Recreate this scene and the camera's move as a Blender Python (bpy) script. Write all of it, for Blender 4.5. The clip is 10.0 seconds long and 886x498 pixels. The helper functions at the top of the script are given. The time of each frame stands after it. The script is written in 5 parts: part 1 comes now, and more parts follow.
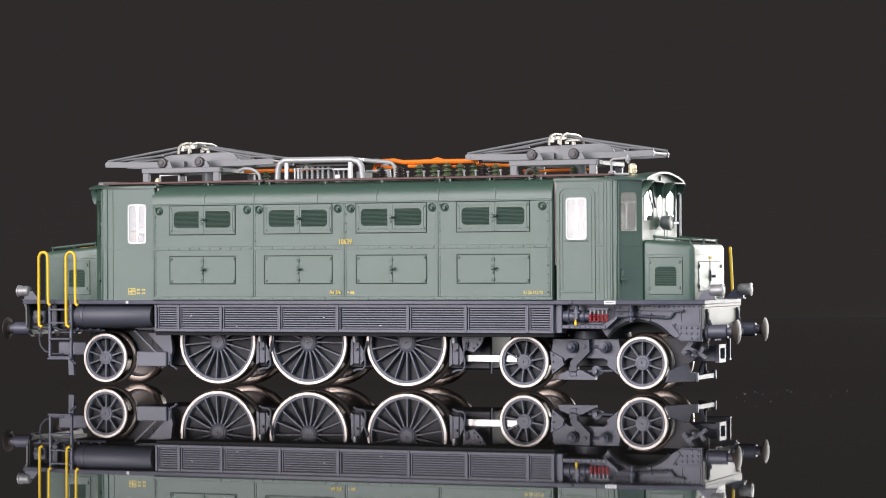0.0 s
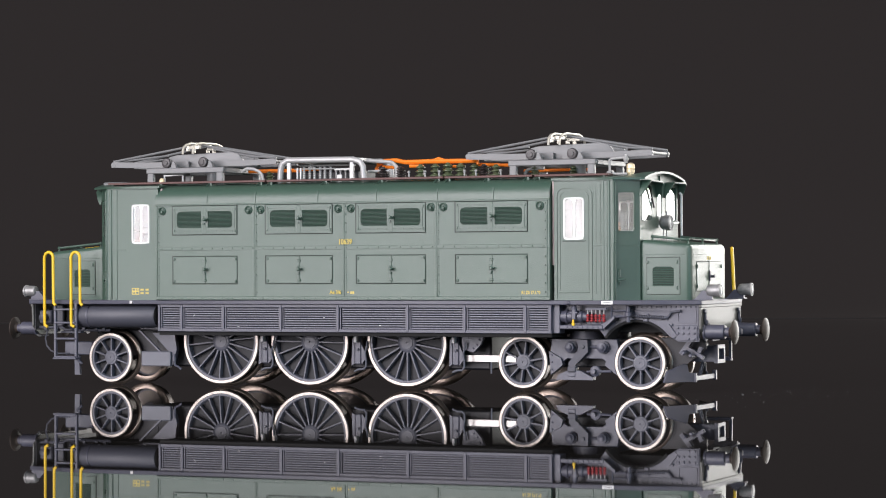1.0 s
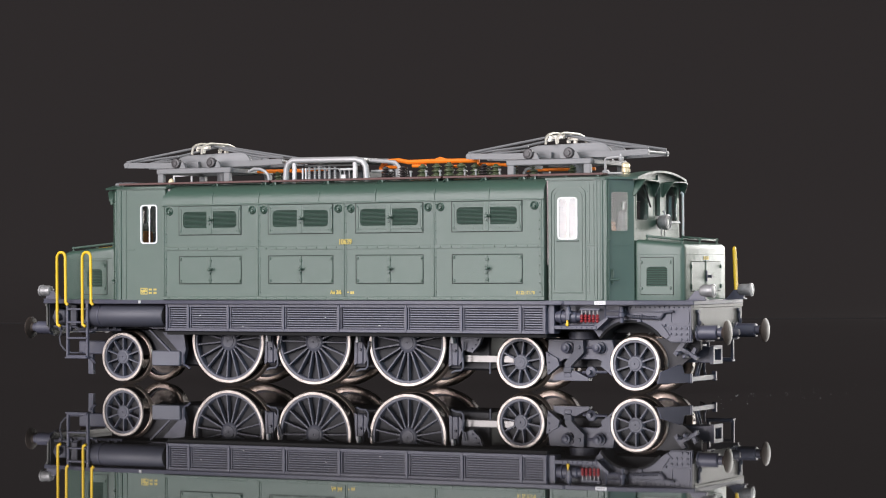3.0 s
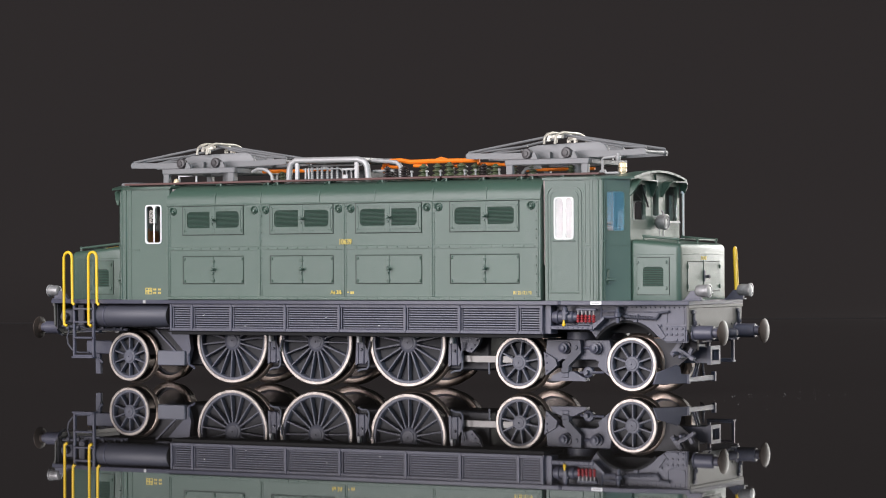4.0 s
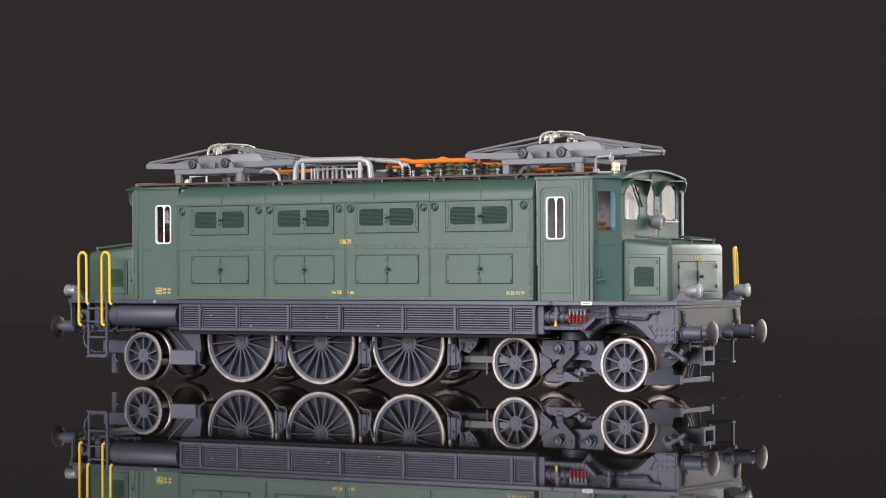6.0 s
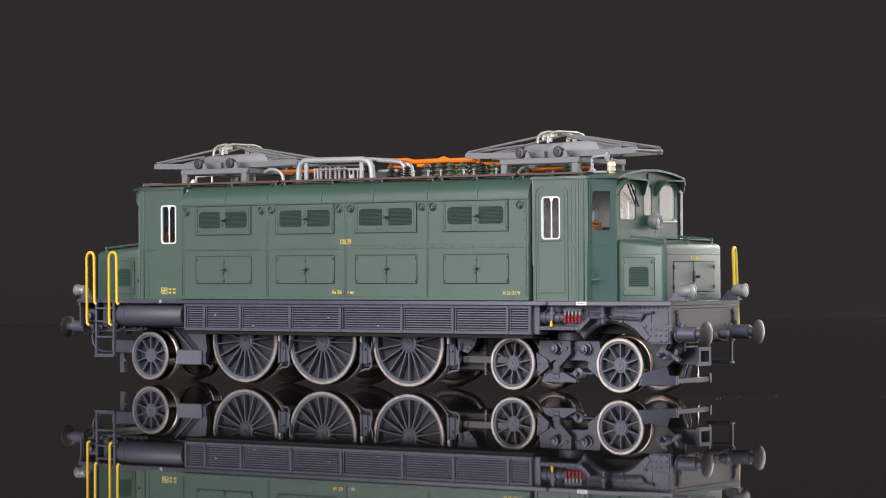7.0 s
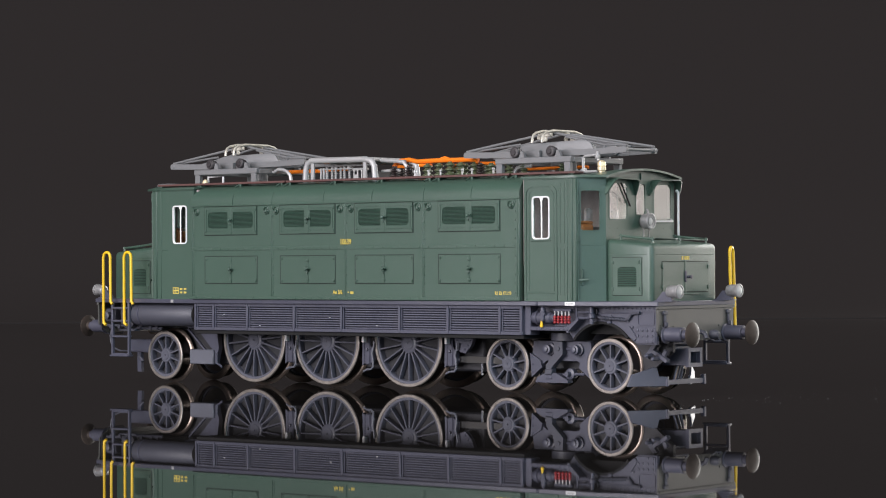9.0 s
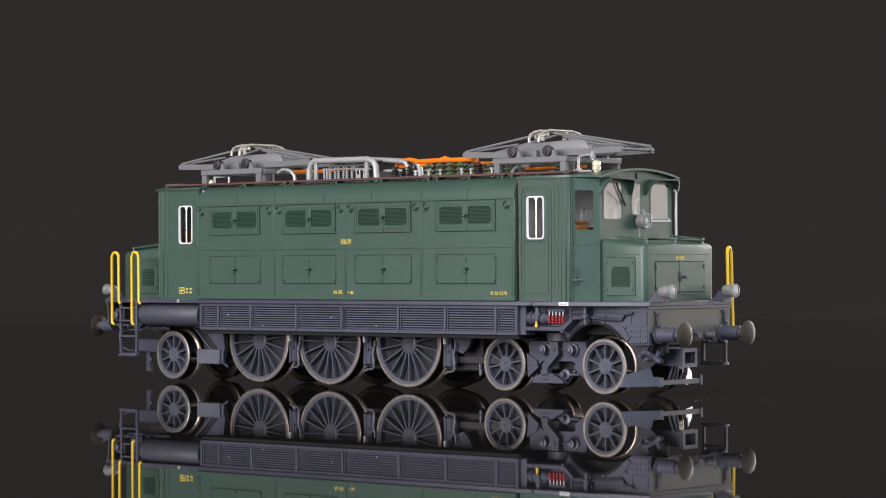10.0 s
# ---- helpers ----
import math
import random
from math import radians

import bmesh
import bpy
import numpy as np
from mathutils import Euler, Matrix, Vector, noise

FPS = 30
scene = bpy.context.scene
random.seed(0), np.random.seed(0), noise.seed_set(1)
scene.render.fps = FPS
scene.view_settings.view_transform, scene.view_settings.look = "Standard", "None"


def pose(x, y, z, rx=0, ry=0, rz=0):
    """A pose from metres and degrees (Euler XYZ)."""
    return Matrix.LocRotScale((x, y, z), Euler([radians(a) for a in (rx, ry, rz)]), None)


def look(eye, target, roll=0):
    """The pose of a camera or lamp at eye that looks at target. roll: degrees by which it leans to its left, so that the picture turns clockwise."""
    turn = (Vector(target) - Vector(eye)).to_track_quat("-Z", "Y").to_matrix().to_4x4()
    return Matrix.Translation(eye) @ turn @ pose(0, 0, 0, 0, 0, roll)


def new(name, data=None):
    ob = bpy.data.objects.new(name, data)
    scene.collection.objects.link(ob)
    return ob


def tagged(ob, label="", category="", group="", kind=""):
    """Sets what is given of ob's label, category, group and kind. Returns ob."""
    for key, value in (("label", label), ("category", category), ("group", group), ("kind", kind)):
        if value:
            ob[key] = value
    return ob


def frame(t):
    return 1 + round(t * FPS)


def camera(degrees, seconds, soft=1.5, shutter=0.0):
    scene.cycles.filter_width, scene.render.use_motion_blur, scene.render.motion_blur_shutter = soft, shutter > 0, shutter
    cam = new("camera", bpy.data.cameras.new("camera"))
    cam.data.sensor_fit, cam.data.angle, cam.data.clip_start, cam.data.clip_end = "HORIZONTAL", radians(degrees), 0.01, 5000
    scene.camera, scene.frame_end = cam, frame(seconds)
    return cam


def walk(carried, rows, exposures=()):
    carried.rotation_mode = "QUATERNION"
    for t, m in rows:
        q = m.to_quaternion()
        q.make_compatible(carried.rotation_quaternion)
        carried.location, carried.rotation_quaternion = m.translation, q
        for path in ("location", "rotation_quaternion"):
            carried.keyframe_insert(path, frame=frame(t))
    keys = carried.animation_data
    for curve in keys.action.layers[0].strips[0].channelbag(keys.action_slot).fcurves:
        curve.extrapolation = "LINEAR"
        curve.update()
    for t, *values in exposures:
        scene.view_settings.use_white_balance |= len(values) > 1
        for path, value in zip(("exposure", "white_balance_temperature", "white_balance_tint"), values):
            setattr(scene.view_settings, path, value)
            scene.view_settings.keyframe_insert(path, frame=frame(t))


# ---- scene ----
cam = camera(19.108, 10.0, soft=1.1)
stand = pose(0, -0.54967, 0.02613, 90 + 0.351, 0, -1.979) @ pose(0, 0, 0, 0, 0, -0.300)
walk(cam, [(0.0, stand), (10.0, stand)])

# ---- light: studio softboxes out of view round a black glossy plate ----
world = bpy.data.worlds.new("studio")
scene.world = world
world.use_nodes = True
world.node_tree.nodes["Background"].inputs["Color"].default_value = (0.9, 0.93, 1.0, 1)
world.node_tree.nodes["Background"].inputs["Strength"].default_value = 0.035
scene.view_settings.exposure = -0.14


def softbox(name, at, target, width, height, watts, colour):
    lamp = bpy.data.lights.new(name, "AREA")
    lamp.shape, lamp.size, lamp.size_y, lamp.energy, lamp.color = "RECTANGLE", width, height, watts, colour
    ob = new(name, lamp)
    ob.matrix_world = look(at, target)
    return ob


softbox("softbox_front", (-1.02, -0.93, 0.42), (0, 0, 0.20), 0.82, 0.84, 28, (1.0, 0.945, 0.985))
softbox("softbox_back", (0.805, 0.968, 0.30), (0.06, 0, 0.10), 0.55, 0.60, 14, (1.0, 0.98, 0.95))
softbox("softbox_side", (1.22, 0.22, 0.36), (0, 0, 0.15), 0.95, 0.70, 7.5, (1.0, 0.91, 0.855))
softbox("softbox_top", (-0.05, -0.72, 1.00), (0, 0, 0.02), 0.9, 0.5, 8.0, (1.0, 0.96, 0.98))
softbox("softbox_fill", (0.25, -1.55, 0.58), (0, 0, 0.03), 1.0, 0.5, 6.2, (1.0, 0.96, 0.985))

softbox("softbox_right", (0.95, -0.80, 0.22), (0.06, 0, 0.05), 0.36, 0.50, 2.0, (1.0, 0.97, 0.95))
softbox("blue_screen", (0.738, -1.0, 0.20), (0.06, 0, 0.05), 0.23, 0.46, 1.15, (0.26, 0.68, 1.0))
softbox("blue_window", (0.41, -1.28, 0.44), (0.05, 0, 0.05), 0.30, 0.22, 1.6, (0.30, 0.75, 1.0))


# ---- materials ----
def node_material(name, colour, rough=0.5, metal=0.0, vary=0.12, grain=0.25, coarse=45.0, fine=2600.0, dirt=None, dirt_amount=0.0):
    """Paint or metal with slow shade changes, a fine grain in the relief, and scattered wear."""
    m = bpy.data.materials.new(name)
    m.use_nodes = True
    nt = m.node_tree
    bsdf = nt.nodes["Principled BSDF"]
    coord = nt.nodes.new("ShaderNodeTexCoord")
    slow = nt.nodes.new("ShaderNodeTexNoise")
    slow.inputs["Scale"].default_value, slow.inputs["Detail"].default_value = coarse, 5
    small = nt.nodes.new("ShaderNodeTexNoise")
    small.inputs["Scale"].default_value, small.inputs["Detail"].default_value = fine, 3
    nt.links.new(coord.outputs["Object"], slow.inputs["Vector"])
    nt.links.new(coord.outputs["Object"], small.inputs["Vector"])
    ramp = nt.nodes.new("ShaderNodeValToRGB")
    ramp.color_ramp.elements[0].position, ramp.color_ramp.elements[1].position = 0.3, 0.7
    ramp.color_ramp.elements[0].color = (*[c * (1 - vary) for c in colour], 1)
    ramp.color_ramp.elements[1].color = (*[min(1, c * (1 + vary)) for c in colour], 1)
    nt.links.new(slow.outputs["Fac"], ramp.inputs["Fac"])
    out = ramp.outputs["Color"]
    if dirt:
        patch = nt.nodes.new("ShaderNodeTexNoise")
        patch.inputs["Scale"].default_value, patch.inputs["Detail"].default_value = coarse * 7, 8
        nt.links.new(coord.outputs["Object"], patch.inputs["Vector"])
        edge = nt.nodes.new("ShaderNodeMapRange")
        edge.inputs["From Min"].default_value, edge.inputs["From Max"].default_value = 0.5, 0.75
        edge.inputs["To Max"].default_value = dirt_amount
        nt.links.new(patch.outputs["Fac"], edge.inputs["Value"])
        mix = nt.nodes.new("ShaderNodeMix")
        mix.data_type = "RGBA"
        nt.links.new(edge.outputs["Result"], mix.inputs["Factor"])
        nt.links.new(out, mix.inputs["A"])
        mix.inputs["B"].default_value = (*dirt, 1)
        out = mix.outputs["Result"]
    nt.links.new(out, bsdf.inputs["Base Color"])
    gloss = nt.nodes.new("ShaderNodeMapRange")
    gloss.inputs["To Min"].default_value, gloss.inputs["To Max"].default_value = rough - 0.06, rough + 0.06
    nt.links.new(small.outputs["Fac"], gloss.inputs["Value"])
    nt.links.new(gloss.outputs["Result"], bsdf.inputs["Roughness"])
    bump = nt.nodes.new("ShaderNodeBump")
    bump.inputs["Strength"].default_value, bump.inputs["Distance"].default_value = grain, 0.00004
    nt.links.new(small.outputs["Fac"], bump.inputs["Height"])
    nt.links.new(bump.outputs["Normal"], bsdf.inputs["Normal"])
    bsdf.inputs["Metallic"].default_value = metal
    return m


green = node_material("green_paint", (0.046, 0.087, 0.0645), 0.36, vary=0.07, grain=0.95, fine=7000.0, dirt=(0.058, 0.098, 0.076), dirt_amount=0.3)
green.node_tree.nodes["Principled BSDF"].inputs["Specular IOR Level"].default_value = 0.64
# The body's green paint, darkened for the shade on the louvre slats.
shaded_green = node_material("louvre_shaded_green", (0.028, 0.066, 0.046), 0.5, vary=0.06)
grey = node_material("blue_grey_paint", (0.067, 0.069, 0.096), 0.40, vary=0.10, grain=0.4, fine=8000.0, dirt=(0.11, 0.11, 0.13), dirt_amount=0.35)
frame_grey = node_material("frame_grey_paint", (0.060, 0.062, 0.080), 0.5, vary=0.12, grain=0.4)
beam_grey = node_material("beam_grey_paint", (0.076, 0.078, 0.072), 0.42, vary=0.06)
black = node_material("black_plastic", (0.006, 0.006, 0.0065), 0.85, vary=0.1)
roof_grey = node_material("roof_grey_paint", (0.165, 0.168, 0.172), 0.42, vary=0.08)
silver = node_material("silver_paint", (0.40, 0.40, 0.40), 0.38, metal=0.25, vary=0.06)
cream = node_material("collector_metal", (0.52, 0.495, 0.43), 0.36, metal=0.4, vary=0.18, coarse=300)
orange = node_material("orange_paint", (0.80, 0.19, 0.01), 0.4, vary=0.06)
brown = node_material("board_brown", (0.095, 0.042, 0.038), 0.55, vary=0.12, coarse=120)
yellow = node_material("yellow_paint", (0.78, 0.50, 0.02), 0.4, vary=0.05)
ochre = node_material("yellow_print", (0.62, 0.48, 0.09), 0.5, vary=0.05)
insulator_green = node_material("insulator_green", (0.075, 0.095, 0.048), 0.3, vary=0.15, coarse=400)
insulator_black = node_material("insulator_black", (0.022, 0.015, 0.014), 0.3, vary=0.1)
red = node_material("red_paint", (0.27, 0.018, 0.022), 0.4, vary=0.08)
bright_silver = node_material("bright_silver_paint", (0.70, 0.70, 0.70), 0.35, metal=0.2, vary=0.04)
motor_black = node_material("motor_black", (0.022, 0.022, 0.027), 0.55, vary=0.2, coarse=300)
white = node_material("white_paint", (0.78, 0.78, 0.78), 0.35, vary=0.03)
brass = node_material("brass", (0.85, 0.72, 0.48), 0.3, metal=0.4, vary=0.1)
tyre_metal = node_material("tyre_nickel", (0.37, 0.332, 0.30), 0.40, metal=0.8, vary=0.2, grain=0.08, coarse=500)
flange_metal = node_material("flange_metal", (0.31, 0.25, 0.21), 0.3, metal=0.75, vary=0.15, grain=0.04, coarse=150)
tread_metal = node_material("tread_nickel", (0.20, 0.18, 0.17), 0.2, metal=1.0, vary=0.08, grain=0.03)
buffer_metal = node_material("buffer_metal", (0.052, 0.041, 0.035), 0.42, metal=0.0, vary=0.25, coarse=350)
buffer_metal.node_tree.nodes["Principled BSDF"].inputs["Specular IOR Level"].default_value = 0.1
seat_brown = node_material("seat_brown", (0.33, 0.13, 0.035), 0.5, vary=0.2, coarse=300)
cloth = node_material("cab_interior", (0.40, 0.34, 0.33), 0.6, vary=0.25, coarse=260)
drum_grey = node_material("drum_grey", (0.036, 0.032, 0.034), 0.4, vary=0.2, coarse=400)
lamp_silver = node_material("lamp_silver", (0.27, 0.27, 0.27), 0.36, metal=0.25, vary=0.3, coarse=700)
wheel_dark = node_material("wheel_back_metal", (0.10, 0.085, 0.075), 0.36, metal=0.7, vary=0.2, coarse=300)
# Wheel web: grey taken near black to give the shade between the spokes.
web_shade = node_material("web_shaded_grey", (0.012, 0.0125, 0.0165), 0.6, vary=0.2, coarse=300)
wheel_grey = node_material("wheel_grey_paint", (0.088, 0.091, 0.117), 0.42, vary=0.08, grain=0.4)
bar_metal = node_material("bar_metal", (0.30, 0.29, 0.28), 0.34, metal=1.0, vary=0.12, grain=0.02)
lightened_grey = node_material("lightened_grey_paint", (0.115, 0.12, 0.145), 0.42, vary=0.08)
# Near-black green that paints shade into door gaps and between louvre slats.
gap_shade = node_material("gap_shade", (0.010, 0.018, 0.014), 0.7, vary=0.1)

lens_glass = node_material("lens_glass", (0.46, 0.46, 0.455), 0.3, vary=0.1)
glass = bpy.data.materials.new("window_glass")
glass.use_nodes = True
g = glass.node_tree.nodes["Principled BSDF"]
g.inputs["Base Color"].default_value = (0.96, 0.97, 0.97, 1)
g.inputs["Transmission Weight"].default_value, g.inputs["Roughness"].default_value, g.inputs["IOR"].default_value = 1.0, 0.0, 1.5

plate_black = bpy.data.materials.new("black_acrylic")
plate_black.use_nodes = True
nt = plate_black.node_tree
g = nt.nodes["Principled BSDF"]
g.inputs["Base Color"].default_value = (0.012, 0.011, 0.0105, 1)
g.inputs["IOR"].default_value = 1.25
coord, smear = nt.nodes.new("ShaderNodeTexCoord"), nt.nodes.new("ShaderNodeTexNoise")
smear.inputs["Scale"].default_value, smear.inputs["Detail"].default_value = 9, 4
nt.links.new(coord.outputs["Object"], smear.inputs["Vector"])
haze = nt.nodes.new("ShaderNodeMapRange")
haze.inputs["To Min"].default_value, haze.inputs["To Max"].default_value = 0.0, 0.03
nt.links.new(smear.outputs["Fac"], haze.inputs["Value"])
nt.links.new(haze.outputs["Result"], g.inputs["Roughness"])

# The backdrop's grey is mostly its own emission, hardly lit by the softboxes.
glowing_cloth = bpy.data.materials.new("glowing_backdrop_cloth")
glowing_cloth.use_nodes = True
nt = glowing_cloth.node_tree
g = nt.nodes["Principled BSDF"]
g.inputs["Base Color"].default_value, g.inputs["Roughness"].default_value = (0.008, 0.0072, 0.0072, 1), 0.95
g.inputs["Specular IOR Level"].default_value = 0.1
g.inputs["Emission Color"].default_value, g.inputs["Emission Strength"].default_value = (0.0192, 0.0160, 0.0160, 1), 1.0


# ---- mesh building: all lengths of the model in millimetres ----
class Shape:
    def __init__(self):
        self.v, self.f = [], []

    def add(self, vs, fs):
        k = len(self.v)
        self.v += [tuple(p) for p in vs]
        self.f += [tuple(i + k for i in q) for q in fs]
        return self

    def placed(self, m, start=0):
        self.v[start:] = [tuple(m @ Vector(p)) for p in self.v[start:]]
        return self

    def box(self, a, b, c=0.0):
        lo, hi = [min(p, q) for p, q in zip(a, b)], [max(p, q) for p, q in zip(a, b)]
        c = min(c, *[(h - l) * 0.45 for l, h in zip(lo, hi)])
        if c <= 0:
            vs = [(x, y, z) for x in (lo[0], hi[0]) for y in (lo[1], hi[1]) for z in (lo[2], hi[2])]
            return self.add(vs, [(0, 1, 3, 2), (4, 6, 7, 5), (0, 4, 5, 1), (2, 3, 7, 6), (0, 2, 6, 4), (1, 5, 7, 3)])
        vs, index = [], {}
        for s in [(i, j, k) for i in (0, 1) for j in (0, 1) for k in (0, 1)]:
            for ax in range(3):
                p = []
                for d in range(3):
                    e = hi[d] if s[d] else lo[d]
                    p.append(e if d == ax else e + (-c if s[d] else c))
                index[s, ax] = len(vs)
                vs.append(p)
        fs = []
        for ax in range(3):
            o1, o2 = [d for d in range(3) if d != ax]
            for side in (0, 1):
                q = []
                for i, j in ((0, 0), (1, 0), (1, 1), (0, 1)):
                    s = [0, 0, 0]
                    s[ax], s[o1], s[o2] = side, i, j
                    q.append(index[tuple(s), ax])
                fs.append(tuple(q))
            for i in (0, 1):
                for j in (0, 1):
                    s0, s1 = [0, 0, 0], [0, 0, 0]
                    s0[o1], s0[o2], s0[ax] = i, j, 0
                    s1[o1], s1[o2], s1[ax] = i, j, 1
                    s0, s1 = tuple(s0), tuple(s1)
                    fs.append((index[s0, o1], index[s1, o1], index[s1, o2], index[s0, o2]))
        for s in [(i, j, k) for i in (0, 1) for j in (0, 1) for k in (0, 1)]:
            fs.append((index[s, 0], index[s, 1], index[s, 2]))
        return self.add(vs, fs)

    def prism(self, outline, axis, lo, hi):
        def at(p, h):
            return {"x": (h, *p), "y": (p[0], h, p[1]), "z": (*p, h)}[axis]
        n = len(outline)
        vs = [at(p, lo) for p in outline] + [at(p, hi) for p in outline]
        fs = [tuple(range(n)), tuple(range(2 * n - 1, n - 1, -1))]
        fs += [(i, (i + 1) % n, n + (i + 1) % n, n + i) for i in range(n)]
        return self.add(vs, fs)

    def lathe(self, profile, at, axis, n=16):
        """profile: (radius, height) along the axis from the point at."""
        ax = {"x": Matrix.Rotation(radians(90), 4, "Y"), "-x": Matrix.Rotation(radians(-90), 4, "Y"), "y": Matrix.Rotation(radians(-90), 4, "X"),
              "-y": Matrix.Rotation(radians(90), 4, "X"), "z": Matrix(), "-z": Matrix.Rotation(radians(180), 4, "X")}[axis]
        m = Matrix.Translation(at) @ ax
        vs, rows = [], []
        for r, h in profile:
            if r < 1e-6:
                rows.append([len(vs)])
                vs.append(m @ Vector((0, 0, h)))
            else:
                rows.append(list(range(len(vs), len(vs) + n)))
                vs += [m @ Vector((r * math.cos(2 * math.pi * i / n), r * math.sin(2 * math.pi * i / n), h)) for i in range(n)]
        fs = []
        for a, b in zip(rows, rows[1:]):
            for i in range(n):
                j = (i + 1) % n
                if len(a) == 1 and len(b) == 1:
                    continue
                if len(a) == 1:
                    fs.append((a[0], b[j], b[i]))
                elif len(b) == 1:
                    fs.append((a[i], a[j], b[0]))
                else:
                    fs.append((a[i], a[j], b[j], b[i]))
        for row in (rows[0], rows[-1]):
            if len(row) > 1 and profile[0] != profile[-1]:
                fs.append(tuple(row))
        return self.add(vs, fs)

    def hoop(self, profile, at, axis, n=48):
        """A closed ring: the profile turns round the axis and ends where it began."""
        return self.lathe([*profile, profile[0]], at, axis, n)

    def tube(self, pts, r, n=8, closed_ends=True):
        pts = [Vector(p) for p in pts]
        vs, fs = [], []
        side = None
        for i, p in enumerate(pts):
            t = ((pts[min(i + 1, len(pts) - 1)] - p).normalized() + (p - pts[max(i - 1, 0)]).normalized()).normalized()
            if side is None:
                side = t.cross(Vector((0, 0, 1)))
                side = side if side.length > 0.05 else t.cross(Vector((0, 1, 0)))
            side = (side - t * side.dot(t)).normalized()
            up = t.cross(side)
            rr = r[i] if isinstance(r, (list, tuple)) else r
            vs += [p + rr * (side * math.cos(2 * math.pi * k / n) + up * math.sin(2 * math.pi * k / n)) for k in range(n)]
        for i in range(len(pts) - 1):
            fs += [(i * n + k, i * n + (k + 1) % n, (i + 1) * n + (k + 1) % n, (i + 1) * n + k) for k in range(n)]
        if closed_ends:
            fs += [tuple(range(n)), tuple(range((len(pts) - 1) * n, len(pts) * n))]
        return self.add(vs, fs)

    def beam(self, p, q, width, height, up=(0, 0, 1)):
        """A square bar from p to q."""
        p, q = Vector(p), Vector(q)
        t = (q - p).normalized()
        s = t.cross(Vector(up)).normalized() * width / 2
        u = s.cross(t).normalized() * height / 2
        vs = [e + a * s + b * u for e in (p, q) for a, b in ((-1, -1), (1, -1), (1, 1), (-1, 1))]
        return self.add(vs, [(0, 1, 2, 3), (7, 6, 5, 4), (0, 4, 5, 1), (1, 5, 6, 2), (2, 6, 7, 3), (3, 7, 4, 0)])

    def plate(self, u0, u1, v0, v1, n0, n1, holes=()):
        """A plate in the plane u, v with square holes through it, from n0 to n1."""
        us = sorted({u0, u1, *[h[0] for h in holes], *[h[1] for h in holes]})
        ws = sorted({v0, v1, *[h[2] for h in holes], *[h[3] for h in holes]})
        def solid(i, j):
            if not (0 <= i < len(us) - 1 and 0 <= j < len(ws) - 1):
                return False
            u, w = (us[i] + us[i + 1]) / 2, (ws[j] + ws[j + 1]) / 2
            return not any(h[0] < u < h[1] and h[2] < w < h[3] for h in holes)
        index, vs, fs = {}, [], []
        def vert(i, j, s):
            if (i, j, s) not in index:
                index[i, j, s] = len(vs)
                vs.append((us[i], ws[j], (n0, n1)[s]))
            return index[i, j, s]
        for i in range(len(us) - 1):
            for j in range(len(ws) - 1):
                if solid(i, j):
                    for s in (0, 1):
                        fs.append((vert(i, j, s), vert(i + 1, j, s), vert(i + 1, j + 1, s), vert(i, j + 1, s)))
                    for di, dj, e in ((-1, 0, ((0, 0), (0, 1))), (1, 0, ((1, 0), (1, 1))), (0, -1, ((0, 0), (1, 0))), (0, 1, ((0, 1), (1, 1)))):
                        if not solid(i + di, j + dj):
                            (a, b), (c, d) = e
                            fs.append((vert(i + a, j + b, 0), vert(i + c, j + d, 0), vert(i + c, j + d, 1), vert(i + a, j + b, 1)))
        return self.add(vs, fs)

    def ring(self, outer, inner, n0, n1):
        """A frame between two loops of as many points, in the plane u, v."""
        n = len(outer)
        vs = [(*p, h) for loop, h in ((outer, n0), (inner, n0), (inner, n1), (outer, n1)) for p in loop]
        fs = [(a * n + i, a * n + (i + 1) % n, ((a + 1) % 4) * n + (i + 1) % n, ((a + 1) % 4) * n + i) for a in range(4) for i in range(n)]
        return self.add(vs, fs)


def rounded(u0, u1, v0, v1, r, n=5):
    """A loop round a rectangle with rounded corners."""
    pts = []
    for cu, cv, a in ((u1 - r, v1 - r, 0), (u0 + r, v1 - r, 90), (u0 + r, v0 + r, 180), (u1 - r, v0 + r, 270)):
        for i in range(n):
            b = radians(a + 90 * i / (n - 1))
            pts.append((cu + r * math.cos(b), cv + r * math.sin(b)))
    return pts


def door_loop(u0, u1, v0, v1, r, n=5):
    """A loop round a doorway: round above, square below."""
    return rounded(u0, u1, v0, v1, r, n)[:2 * n] + rounded(u0, u1, v0, v1, 0.05, n)[2 * n:]


MM = 0.001


def mesh_of(name, shape, material, soft=0.0, steps=2, angle=38):
    bm = bmesh.new()
    vs = [bm.verts.new(Vector(p) * MM) for p in shape.v]
    for q in shape.f:
        try:
            bm.faces.new([vs[i] for i in q])
        except ValueError:
            pass
    bmesh.ops.recalc_face_normals(bm, faces=bm.faces)
    if soft:
        edges = [e for e in bm.edges if len(e.link_faces) == 2 and e.calc_face_angle(0) > 0.6]
        bmesh.ops.bevel(bm, geom=edges, offset=soft * MM, segments=steps, profile=0.5, affect="EDGES", clamp_overlap=True)
    me = bpy.data.meshes.new(name)
    bm.to_mesh(me)
    bm.free()
    me.materials.append(material)
    me.polygons.foreach_set("use_smooth", [True] * len(me.polygons))
    me.set_sharp_from_angle(angle=radians(angle))
    return me


def part(name, shape, material, parent, label="", soft=0.0, steps=2, kind=""):
    """One mesh object under a thing or under a part."""
    ob = new(name, mesh_of(name, shape, material, soft, steps))
    ob.parent = parent
    return tagged(ob, label, kind=kind)


